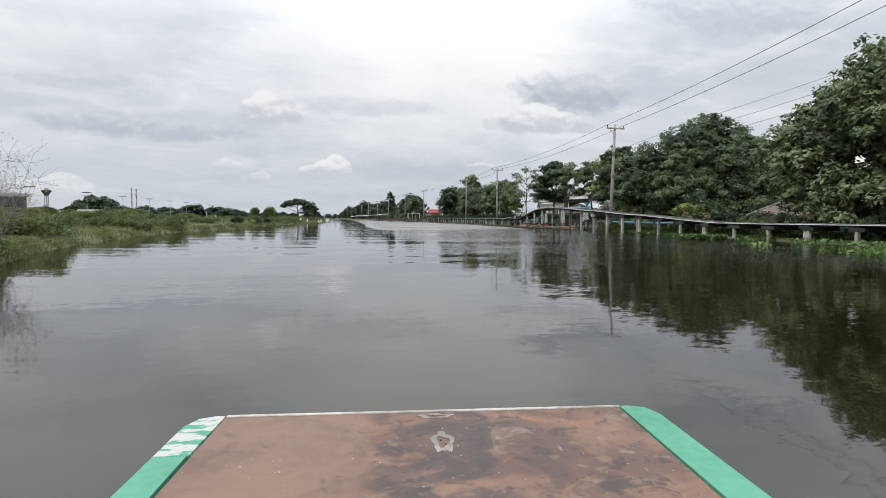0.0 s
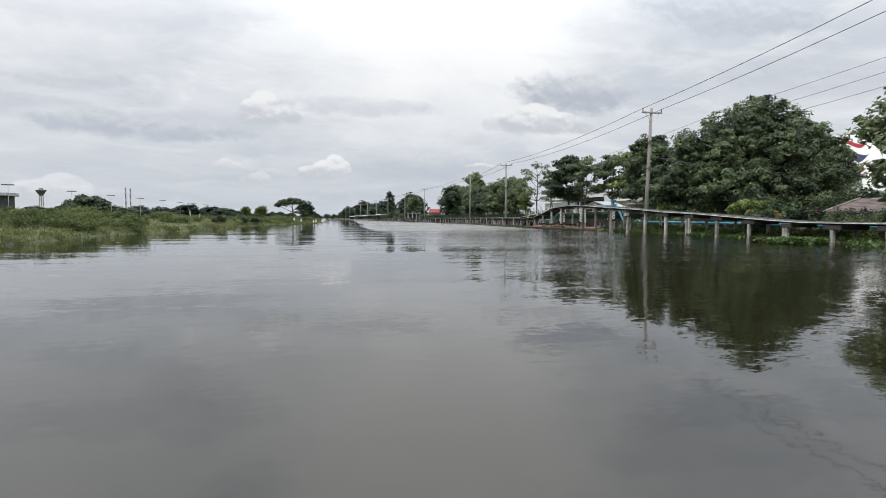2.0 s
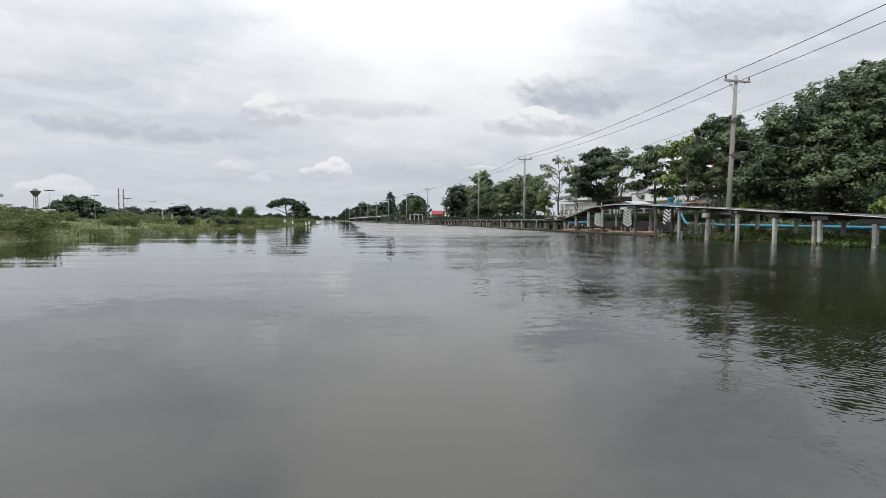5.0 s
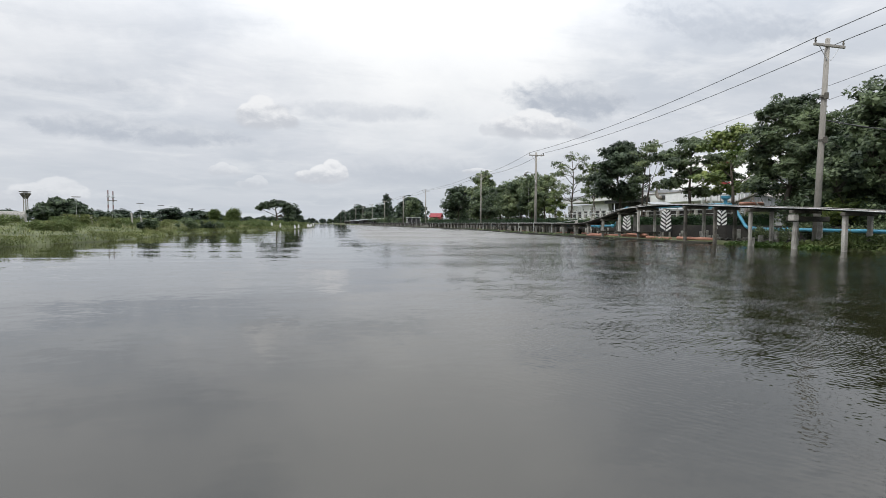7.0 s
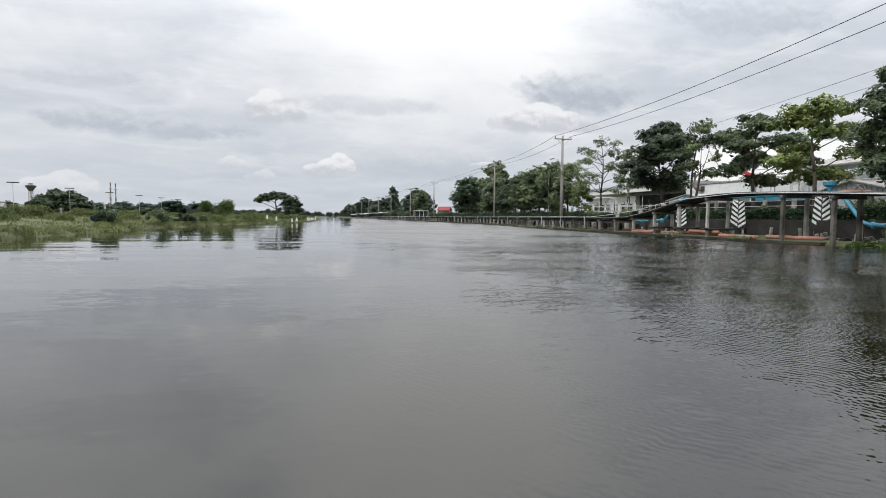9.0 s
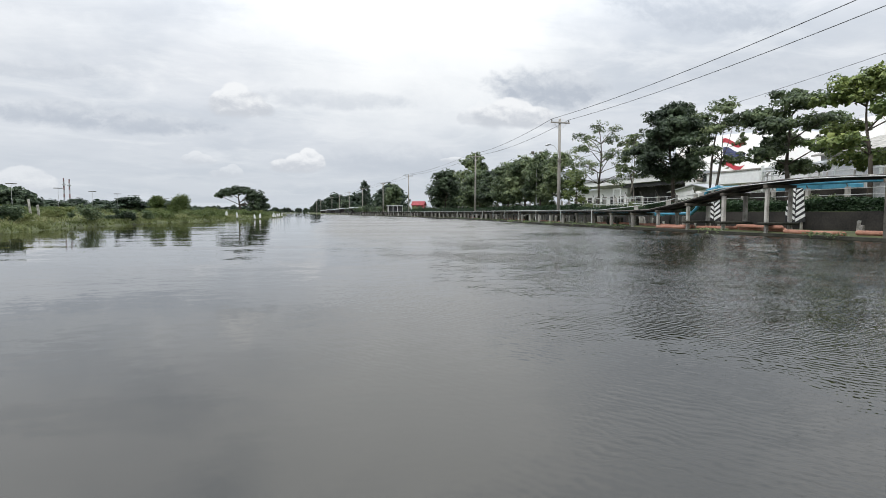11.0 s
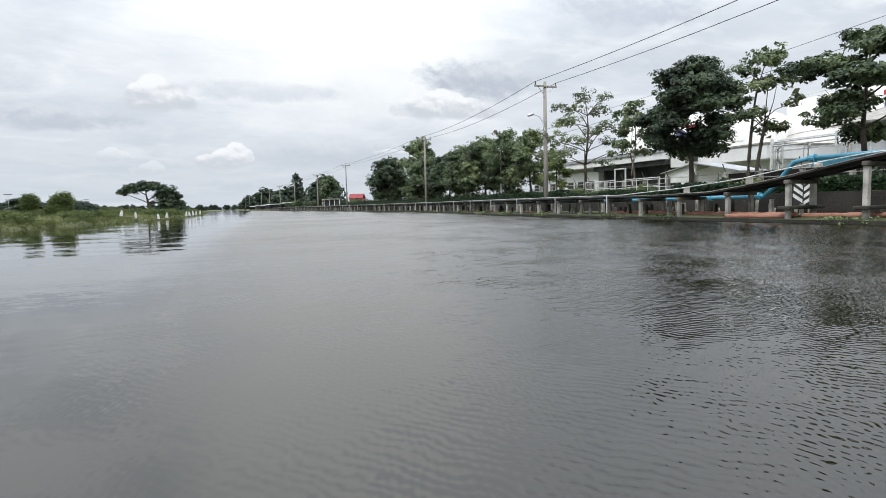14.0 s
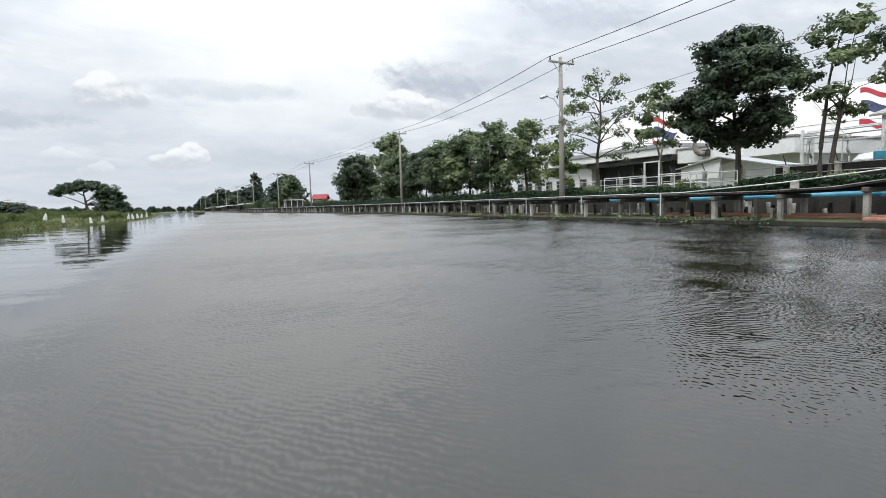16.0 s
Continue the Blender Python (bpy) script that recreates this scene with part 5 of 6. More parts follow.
# pale hand rail pipe: along the deck's edge, then straight down the far side of the hump
rail = thing("pipe_rail", "pale steel pipe rail along the edge of the walkway", "rail")
pts = [(wx(y) - 0.04, y, wz(y) - 0.055) for y in np.arange(-20, 64, 2.0)] + [(20.45, 66.7, 2.22), (20.48, 68.85, 2.0), (20.5, 70.1, 1.84), (20.52, 71.4, 1.66), (20.55, 74.6, 1.40), (20.65, 78.8, 1.19)] + [(wx(y) - 0.04, y, wz(y) + 0.06) for y in np.arange(84, 300, 4.0)]
part("rail_pipe", tube(pts, 0.022, 6), RAIL, rail, smooth=True)
for y in np.arange(80, 240, 5.5):
    part("rail_stanchion", tube([(wx(y) - 0.05, y, 0.25), (wx(y) - 0.05, y, wz(y) + 0.06)], 0.028, 6), RAIL, rail)
for y, z in ((68.3, 2.03), (71.0, 1.7), (74.2, 1.42)):
    part("rail_block", box(wx(y) - 0.1, wx(y) + 0.1, y - 0.1, y + 0.1, wz(y), z, 0.02), POST, rail)

# heavy pier by the near pole
pier = thing("pier", "cluster of four pale concrete piles under a thick cap", "pier", (20.5, 50.9, 0))
part("pier_cap", box(-0.18, 1.75, -0.22, 0.30, 1.26, 1.50, 0.03), CONCRETE_DARK, pier)
part("pier_block", box(-0.34, -0.06, -0.34, 0.0, 1.30, 1.58, 0.02), CONCRETE, pier)
for dx, dy, t in ((0.0, -0.10, 0.10), (0.24, 0.14, -0.05), (1.32, -0.10, 0.04), (1.56, 0.14, -0.05)):
    part("pier_post", tube([(dx - t, dy, -0.8), (dx, dy, 1.27)], [0.12, 0.11], 8), POST, pier)


def hedge(y0, y1, off, z0, h, w, n, seed, mat=HEDGE):
    """A clipped hedge along the bank, off metres from the water."""
    rng = np.random.default_rng(seed)
    ys = y0 + (y1 - y0) * rng.random(n)
    side = rng.integers(0, 3, n)
    a, b = rng.random(n), rng.random(n)
    px = np.where(side == 0, 0.0, np.where(side == 1, a * w, w)) + rng.normal(size=n) * 0.04
    pz = np.where(side == 1, h, b * h) + rng.normal(size=n) * 0.04
    pts = np.stack([np.array([xr(y) for y in ys]) + off + px, ys, z0 + pz + 0.08 * np.sin(ys * 0.9)], 1)
    root = thing("hedge", "clipped dark green hedge behind the walkway", "hedge", kind="structure")
    v, f = leaf_quads(pts, 0.10 * (0.7 + 0.6 * rng.random(n)), rng, 0, 1.5)
    soup("leaves", v, f, mat, root)
    bm = bmesh.new()
    secs = [[bm.verts.new((xr(y) + off + o, y, z)) for o, z in ((0.06, z0), (w - 0.06, z0), (w - 0.06, z0 + h - 0.08), (0.06, z0 + h - 0.08))] for y in np.linspace(y0, y1, 12)]
    for p, q in zip(secs, secs[1:]):
        for k in range(4):
            bm.faces.new((p[k], p[(k + 1) % 4], q[(k + 1) % 4], q[k]))
    bm.faces.new(secs[0]), bm.faces.new(secs[-1][::-1])
    part("core", bm, HEDGE, root)


hedge(58, 79.5, 4.3, 1.0, 0.58, 0.9, 12000, 1)
hedge(80.2, 92, 4.6, 1.0, 0.42, 0.8, 5000, 2)
hedge(92.4, 101, 4.6, 1.0, 0.68, 0.8, 4000, 3)
hedge(101.5, 128, 4.5, 1.0, 0.75, 1.0, 6000, 4)
hedge(128.5, 205, 4.5, 1.0, 0.8, 1.2, 9000, 5)

# frame of a gate and the white railings beside it
gate = thing("gate_frame", "white steel gate frame with pipe railings on the bank", "railing", (26.6, 0, 0))
for y in (85.86, 86.96):
    part("upright", box(-0.04, 0.04, y - 0.04, y + 0.04, 1.0, 3.08), RAIL, gate)
for z in (3.04, 1.28):
    part("gate_bar", box(-0.035, 0.035, 85.88, 86.94, z - 0.04, z + 0.04), RAIL, gate)
for y0, y1, x0 in ((82.64, 85.82, 0.0), (87.0, 90.4, 0.0), (82.64, 90.4, 2.2)):
    for z in (2.28, 1.75):
        part("rail_bar", tube([(x0, y0, z), (x0, y1, z)], 0.032, 6), RAIL, gate)
    for y in np.linspace(y0, y1, 4):
        part("rail_upright", tube([(x0, y, 1.0), (x0, y, 2.29)], 0.028, 6), RAIL, gate)

fence = thing("fence", "concrete fence posts with slanted tops and strung wires", "fence", kind="structure")
for k, y in enumerate(np.arange(58.2, 170, 2.52)):
    x = xr(y) + 9.6
    part("fence_post", box(x - 0.11, x + 0.11, y - 0.11, y + 0.11, 0.9, 2.45, 0.02), CONCRETE, fence)
    if y < 130:
        part("fence_arm", tube([(x, y, 2.42), (x - 0.28, y, 2.95)], 0.03, 5), CONCRETE_DARK, fence)
for z in (1.5, 2.0, 2.35):
    pts = [(xr(y) + 9.48, y, z) for y in np.arange(58.2, 170, 2.52)]
    part("fence_wire", tube(pts, 0.022, 4), STEEL, fence)
wl = thing("yard_wall", "dark brown wall of the factory yard behind the fence", "wall", kind="structure")
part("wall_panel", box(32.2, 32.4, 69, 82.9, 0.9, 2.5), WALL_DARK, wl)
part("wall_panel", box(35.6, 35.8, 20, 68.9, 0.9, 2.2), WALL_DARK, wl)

# pale gabled shed and a timber trestle behind the hump
gs = thing("shed", "pale grey corrugated shed with a low gable", "shed", (0, 0, 0))
bm = bmesh.new()
prof = [(63.4, 1.0), (68.3, 1.0), (68.3, 2.85), (65.9, 3.45), (63.4, 2.85)]
fr0, bk0 = [bm.verts.new((31.7, y, z)) for y, z in prof], [bm.verts.new((35.4, y, z)) for y, z in prof]
bm.faces.new(fr0), bm.faces.new(bk0[::-1])
for k in range(5):
    bm.faces.new((fr0[k], fr0[(k + 1) % 5], bk0[(k + 1) % 5], bk0[k]))
part("shed_wall", bm, ROOF_GREY, gs)
for (y0, z0), (y1, z1) in (((68.6, 2.84), (65.9, 3.52)), ((65.9, 3.52), (63.1, 2.84))):
    bm = bmesh.new()
    bm.faces.new([bm.verts.new(p) for p in ((31.4, y0, z0), (31.4, y1, z1), (35.6, y1, z1), (35.6, y0, z0))])
    part("shed_roof", bm, CONCRETE, gs).modifiers.new("thick", "SOLIDIFY").thickness = 0.07
for j in range(15):
    y = 63.6 + j * 0.33
    part("wall_rib", box(31.66, 31.695, y - 0.03, y + 0.03, 1.0, 2.86 + 0.5 * (1 - abs(y - 65.9) / 2.5)), ROOF_GREY, gs)
tr = thing("trestle", "brown timber trestle with crossed braces beside the walkway", "trestle", (27.5, 61.5, 0))
for y in (-0.65, 0.65):
    part("trestle_post", box(-0.09, 0.09, y - 0.09, y + 0.09, 0.95, 2.35, 0.01), BARK_PALE, tr)
for a, b in ((-0.65, 0.1), (0.65, -0.1), (-0.6, 0.62), (0.6, -0.62)):
    low = abs(b) > 0.3
    part("trestle_brace", tube([(-0.1, a, 1.0 if low else 2.3), (-0.1, b, 2.3 if low else 2.95)], 0.05, 5), BARK_PALE, tr)
part("trestle_beam", box(-0.1, 0.1, -0.8, 0.8, 2.3, 2.42, 0.01), BARK_PALE, tr)

ob = thing("float_stack", "two faded orange floats stacked on the timber trestle", "float", (27.3, 61.5, 2.42), 78)
for dx, dz in ((-0.16, 0.11), (0.14, 0.12)):
    part("float", tube([(dx, -0.75, dz), (dx, -0.68, dz), (dx, 0.68, dz), (dx, 0.75, dz)], [0.05, 0.115, 0.115, 0.05], 10), PIPE_ORANGE, ob, smooth=True)

# factory details
rack = thing("pipe_rack", "white steel pipe rack with bundles of pipes", "pipe rack", (44, 0, 0))
for z, dx in ((5.0, 0), (5.35, 0.3), (5.5, 0.9)):
    part("rack_pipe", tube([(dx, 62, z), (dx, 89.2, z)], 0.07, 6), STEEL, rack)
for y in np.arange(62.5, 89.5, 5.3):
    for dx in (0.0, 1.2):
        part("rack_leg", box(dx - 0.09, dx + 0.09, y - 0.09, y + 0.09, 0.9, 5.6), RAIL, rack)
    part("rack_beam", box(-0.1, 1.3, y - 0.07, y + 0.07, 5.2, 5.34), RAIL, rack)
for y0, y1, z0, dx in ((62, 89, 4.55, 0.1), (62, 89, 4.62, 0.5)):
    part("thin_pipe", tube([(dx, y0, z0), (dx, y1, z0)], 0.04, 5), STEEL, rack)
for y in np.arange(64, 89, 2.45):
    part("drop_pipe", tube([(-0.1, y, 5.0), (-0.12, y + 0.1, 4.4), (-0.1, y + 0.15, 1.2)], 0.045, 5), RAIL if int(y) % 2 else STEEL, rack)
for y in np.arange(81.5, 89.4, 0.9):
    part("rack_upright", tube([(0.4, y, 1.0), (0.4, y, 2.4 + 1.5 * (0.5 + 0.5 * math.sin(y * 3)))], 0.04, 5), RAIL, rack)
for y in (83, 86, 88.6):
    part("rack_loop", tube([(0.5, y, 5.0), (0.2, y, 4.7), (0.2, y, 3.9), (0.5, y, 3.6), (0.8, y + 0.2, 3.6)], 0.09, 7), CONCRETE, rack)
canopy = thing("canopy", "blue sheet canopy behind the fence", "canopy", (39.2, 77.5, 0))
part("canopy_roof", box(-1.5, 2.5, -0.6, 3.5, 2.5, 3.25, 0.05), PIPE_BLUE, canopy)
for dx in (-1.3, 2.3):
    for dy in (-0.4, 3.3):
        part("canopy_post", box(dx - .07, dx + .07, dy - .07, dy + .07, 0.9, 2.52), STEEL, canopy)
white_tank = thing("small_tank", "low white round tank beside the pipe rack", "tank", (47, 84.5, 0.9))
part("shell", tube([(0, 0, 0), (0, 0, 2.3), (0, 0, 2.7), (0, 0, 2.9)], [2.4, 2.4, 2.0, 0.6], 24), TANK_WHITE, white_tank, smooth=False)
duct = thing("exhaust_duct", "brown curved exhaust duct on the white parapet", "duct", (43.93, 98.55, 0.12))
duct.scale = (0.885, 0.885, 0.885)
part("duct_pipe", tube([(0, 0, 7.2), (0, 0, 6.0), (0.05, -0.15, 5.5), (0.1, -0.5, 5.25), (0.4, -0.9, 5.2)], 0.28, 10), BARK_PALE, duct, smooth=True)
part("duct_outlet", box(0.3, 0.62, -1.35, -0.55, 4.95, 5.6), DARK_OPEN, duct)
for k, (x, y, r, h) in enumerate(tank_spots):
    tr = thing("tank_stair", "pale stair rail climbing round a storage tank", "stair", (x, y, 0.9), group="stairs on the tanks")
    pts = [((r + 0.5) * math.cos(a), (r + 0.5) * math.sin(a), h * f) for f, a in zip(np.linspace(0.05, 1.05, 14), np.linspace(3.9, 3.1, 14))]
    part("stair_rail", tube(pts, 0.09, 5), CONCRETE, tr)
    ring = [((r + 0.05) * math.cos(a), (r + 0.05) * math.sin(a), h + 0.9) for a in np.linspace(2.2, 4.2, 24)]
    part("top_rail", tube(ring, 0.06, 5), RAIL, tr)
    for zf in (0.33, 0.66):
        part("shell_band", tube([((r + 0.01) * math.cos(a), (r + 0.01) * math.sin(a), h * zf) for a in np.linspace(2.0, 4.4, 28)], 0.05, 5), CONCRETE, tr)

# red hut, white frame and waterside sheds further on
hut = thing("hut", "small red hut with a red gabled roof by the canal", "hut", (35.5, 221, 2.0), -30)
hut.scale = (0.62, 0.62, 0.9)
part("hut_wall", box(-3.2, 3.2, -2.2, 2.2, -2.0, 1.6), RED_PAINT, hut)
bm = bmesh.new()
ridge = [bm.verts.new((-3.6, 0, 3.0)), bm.verts.new((3.6, 0, 3.0))]
for s in (-1, 1):
    e = [bm.verts.new((-3.6, s * 2.7, 1.55)), bm.verts.new((3.6, s * 2.7, 1.55))]
    bm.faces.new((ridge[0], ridge[1], e[1], e[0]))
part("hut_roof", bm, RED_PAINT, hut).modifiers.new("thick", "SOLIDIFY").thickness = 0.1
part("hut_door", box(0.2, 1.0, -2.26, -2.2, 0, 1.3), DARK_OPEN, hut)
fr = thing("pavilion", "white open frame pavilion over the walkway", "pavilion", (20.4, 186, 0))
for x in (0, 1.2, 2.4, 3.6):
    for y in (-1.2, 1.2):
        part("frame_post", box(x - .05, x + .05, y - .05, y + .05, 1.1, 2.75), WHITE_PAINT, fr)
part("frame_roof", box(-0.2, 3.8, -1.4, 1.4, 2.75, 2.85, 0.02), WHITE_PAINT, fr)
part("frame_back", box(0.06, 3.54, -1.0, -0.94, 1.3, 2.6), DARK_OPEN, fr)
srng = random.Random(12)
for k, y in enumerate((262, 285, 300, 322, 347, 380, 420)):
    s = thing("waterside_shed", "low waterside shed with a pale sheet roof", "shed", (xr(y) + 3.5, y, 0.6), srng.uniform(-10, 10), group="waterside sheds")
    w, h = srng.uniform(2.5, 4), srng.uniform(1.5, 2.3)
    part("shed_wall", box(-w, w, -2.5, 2.5, 0, h), DARK_OPEN if k % 2 else WALL_DARK, s)
    bm = bmesh.new()
    vs = [bm.verts.new(p) for p in ((-w - .5, -3, h), (w + .5, -3, h + 0.3), (w + .5, 3, h + 0.5), (-w - .5, 3, h + 0.2))]
    bm.faces.new(vs)
    part("shed_roof", bm, ROOF_GREY if k % 3 else WHITE_PAINT, s).modifiers.new("thick", "SOLIDIFY").thickness = 0.12
wroof = thing("shelter", "low shelter with a white sheet roof under the trees", "shelter", (36, 124, 0.9), 5)
part("shelter_roof", box(-2.5, 2.5, -2.4, 2.4, 2.7, 3.4, 0.05), WHITE_PAINT, wroof)
for dx in (-2.2, 2.2):
    for dy in (-2, 2):
        part("shelter_post", box(dx - .07, dx + .07, dy - .07, dy + .07, 0, 2.75), STEEL, wroof)
tall = thing("tree", "tall feathery dark tree above the far bank", "tree", (21.5, 258, 0.9))
lobe_tree(tall, 90, pads(90, 12.4, 3.0, 2.8, 14, 1.1, 0.8, 0.5), 4.0, 0.25, 0.30, LEAF_FAR, BARK, per=24, clump=0.6, density=0.7, fill=2, gap=0.1)
tall2 = thing("tree", "bright green bushy tree beside a pole on the far bank", "tree", (25.5, 212, 0.9))
lobe_tree(tall2, 91, pads(91, 8.6, 1.2, 3.6, 12, 1.5, 0.65), 2.2, 0.22, 0.30, LEAF_MID, BARK, per=30, clump=0.6, density=0.8, fill=4)

# undergrowth along the factory bank
ug = []
for k, mt in enumerate((LEAF_MID, LEAF_OLIVE, LEAF_DARK)):
    r = thing("shrub", "leafy shrub growing behind the walkway", "bush", group="shrubs behind the walkway")
    bush_mesh(r, 110 + k, 2.2, 1.6, 2200, 0.095, mt, long=2.0)
    ug.append(r)
grng = random.Random(21)
spots2 = [(xr(y) + 2.5 + grng.random() * 1.2, y, 0.40 + 0.35 * grng.random(), 0.12) for y in np.arange(-10, 56, 0.9)]
spots2 += [(xr(y) + 4.2 + grng.random() * 2.6, y, 0.6 + 0.5 * grng.random(), 0.7) for y in np.arange(-12, 57, 1.7) if not 25 < y < 50]
spots2 += [(xr(y) + 9 + grng.random() * 5, y, 0.6 + 0.6 * grng.random(), 1.0) for y in np.arange(112, 215, 3.0)]
spots2 += [(xr(y) + 2.0 + grng.random() * 6, y, 0.9 + 0.9 * grng.random(), 0.8) for y in np.arange(215, 300, 4.0)]
spots2 += [(xr(y) + 6.2 + grng.random() * 2.0, y, 0.45 + 0.3 * grng.random(), 1.0) for y in np.arange(60, 100, 2.7)]
spots2 += [(27 + grng.random() * 8, y, 0.8 + 0.4 * grng.random(), 0.9) for y in np.arange(6, 64, 2.4) if not 25 < y < 50]
spots2 += [(33.2 + grng.random() * 2, y, 1.2 + 0.4 * grng.random(), 0.9) for y in np.arange(39, 49, 1.1)]
spots2 += [(23.9 + grng.random() * 2.2, y, 0.42 + 0.25 * grng.random(), 0.75) for y in np.arange(33, 41, 0.8)]
spots2 += [(27.4 + grng.random() * 4, y, 1.1 + 0.6 * grng.random(), 0.9) for y in np.arange(47.5, 58, 0.9)]
for k, (x, y, s, z) in enumerate(spots2):
    m = pose(x, y, z, 0, 0, grng.uniform(0, 360))
    if k < 3:
        ug[k].matrix_world = m
    else:
        copy_thing(ug[k % 3], m).scale = (s, s, s)
for k, (x, y, z, w, h, mt, lab) in enumerate(((23.6, 37.6, 0.75, 1.1, 1.15, PETAL, "shrub covered in magenta flowers behind the walkway"), (22.7, 39.4, 0.75, 1.3, 0.85, PETAL_Y, "low yellow and orange flowering plants behind the walkway"),
                                              (24.2, 42.2, 0.85, 1.7, 1.7, LEAF_LIGHT, "pale yellow-green shrub behind the walkway"), (26.2, 52.5, 0.9, 2.0, 1.6, LEAF_LIGHT, "pale green shrub beside the pole"))):
    r = thing("flowering_shrub" if k < 2 else "shrub", lab, "bush", (x, y, z))
    bush_mesh(r, 130 + k, w, h, 150 if k < 2 else 2200, 0.11, mt, "flowers" if k < 2 else "foliage")
    if k < 2:
        bush_mesh(r, 140 + k, w * 1.1, h * 0.9, 1200, 0.14, LEAF_MID)

# floating water plants along the walkway
rng = np.random.default_rng(44)
PLANT_X = [(-20, 12.5), (10, 13.0), (18, 13.8), (27, 15.8), (30, 18.6), (33, 19.8), (37, 20.3), (46, 20.4), (57, 21.0)]
pts = []
while len(pts) < 8000:
    y = -14 + 70 * rng.random()
    x0 = smooth_line(PLANT_X, y) + 0.5 * noise.noise((y * 0.5, 0, 9))
    x = x0 + (21.6 - x0) * rng.random() ** 1.4
    if rng.random() < 0.10:
        x, y = 16.4 + 3.0 * rng.random(), 30.9 + 2.2 * rng.random()
    mat_ = ((x - 17.9) / 1.5) ** 2 + ((y - 32.0) / 1.1) ** 2 < 1 + noise.noise((x, y, 2.0))
    if not mat_ and noise.noise((x * 0.45, y * 0.3, 4.0)) < (0.16 if y < 30 else 0.22):
        continue
    pts.append((x, y, 0.03 + 0.22 * rng.random() * (1 if mat_ else min(1, (x - x0) + 0.25))))
pts = np.array(pts)
v, f = leaf_quads(pts, 0.15 * (0.6 + 0.7 * rng.random(len(pts))), rng, -0.35, 1.25, 0.2)
bank = []
while len(bank) < 12500:
    y = 24 + 28 * rng.random()
    x = 20.9 + 2.0 * rng.random() + 0.25 * noise.noise((y * 0.8, 0, 3.0))
    top = 0.30 + 0.55 * noise.noise((x * 0.9, y * 0.55, 7.0)) + 0.12 * (x - 20.9)
    if top > 0.08:
        bank.append((x, y, 0.05 + top * rng.random()))
bank = np.array(bank)
bv, bf = leaf_quads(bank, 0.10 * (0.5 + 0.9 * rng.random(len(bank))), rng, -0.2, 2.2, 0.2)
tagged(soup("undergrowth", bv, bf, LEAF_BANK), "tangled green weeds covering the bank under the walkway", "weeds", kind="stuff")
tagged(soup("water_hyacinth", v, f, LILY), "bright green floating water plants beside the walkway", "water plants", kind="stuff")
pts = []
while len(pts) < 2600:
    y = 57 + 75 * rng.random()
    if noise.noise((y * 0.35, 8.0, 4.0)) < 0.08:
        continue
    pts.append((xr(y) - 0.35 + 0.7 * rng.random(), y, 0.04 + 0.20 * rng.random()))
pts = np.array(pts)
v, f = leaf_quads(pts, 0.08 * (0.6 + 0.7 * rng.random(len(pts))), rng, -0.35, 1.8, 0.2)
tagged(soup("bank_weeds", v, f, LEAF_OLIVE), "small green weeds growing along the kerb", "weeds", kind="stuff")

# ---- details of the grassy bank ----
for k, (x, y, h, a) in enumerate(((-11.0, 127.6, 1.0, 10), (-9.5, 127.9, 1.15, -15), (-6.9, 126.4, 0.85, 30), (-6.7, 131.8, 1.1, -20), (-5.9, 148, 1.1, 15), (-5.7, 152, 1.2, 0), (-5.6, 158, 1.0, -10), (-5.8, 166, 1.2, 20), (-5.6, 174, 1.1, 5))):
    z0 = max(0.05, land_left(max(0.1, xl(y) - x), y)) - 0.05
    fl = thing("cloth_marker", "white cloth draped over a stake at the water's edge", "marker", (x, y, z0), a, group="white cloth markers")
    fl.matrix_world = pose(x, y, z0, 7 * math.sin(k * 2.1), 9 * math.cos(k * 1.7), a)
    fl.scale = (1, 1, 0.82 + 0.1 * math.sin(k * 3.3))
    part("stick", tube([(0, 0, -0.4), (0.03, 0, h)], 0.025, 6), BARK_PALE, fl)
    bm = bmesh.new()
    n = 9
    rings = []
    for j, (rr, zz) in enumerate(((0.03, h + 0.04), (0.09, h * 0.85), (0.14, h * 0.55), (0.16, h * 0.25))):
        rings.append([bm.verts.new((rr * (1 + 0.3 * math.sin(3 * i + k + j)) * math.cos(i * 2 * math.pi / n), 0.6 * rr * math.sin(i * 2 * math.pi / n), zz + 0.05 * math.sin(2.3 * i + k))) for i in range(n)])
    for p, q in zip(rings, rings[1:]):
        for i in range(n):
            bm.faces.new((p[i], p[(i + 1) % n], q[(i + 1) % n], q[i]))
    bm.faces.new(rings[0])
    part("cloth", bm, CLOTH, fl, smooth=True)
for x, y, h in ((-25.0, 103.6, 1.5), (-22.8, 100, 0.9), (-30.5, 106, 1.0)):
    p = tagged(part("fence_stake", box(-0.09, 0.09, -0.09, 0.09, -0.3, h, 0.02), POST), "old grey concrete post standing in the grass", "post", group="old posts in the grass")
    p.matrix_world = pose(x, y, 0.8, 3, -4, 15)
for k, (x, y, h) in enumerate(((-15.2, 88, 1.5), (-14.9, 95, 1.2), (-14.5, 101, 1.1), (-16.5, 80, 1.3))):
    r = thing("bush", "dark leafy bush leaning over the water", "bush", (x + 0.4, y, 0.25))
    bush_mesh(r, 150 + k, 1.3, h, 1600, 0.085, LEAF_DARK if k % 2 else LEAF_MID)

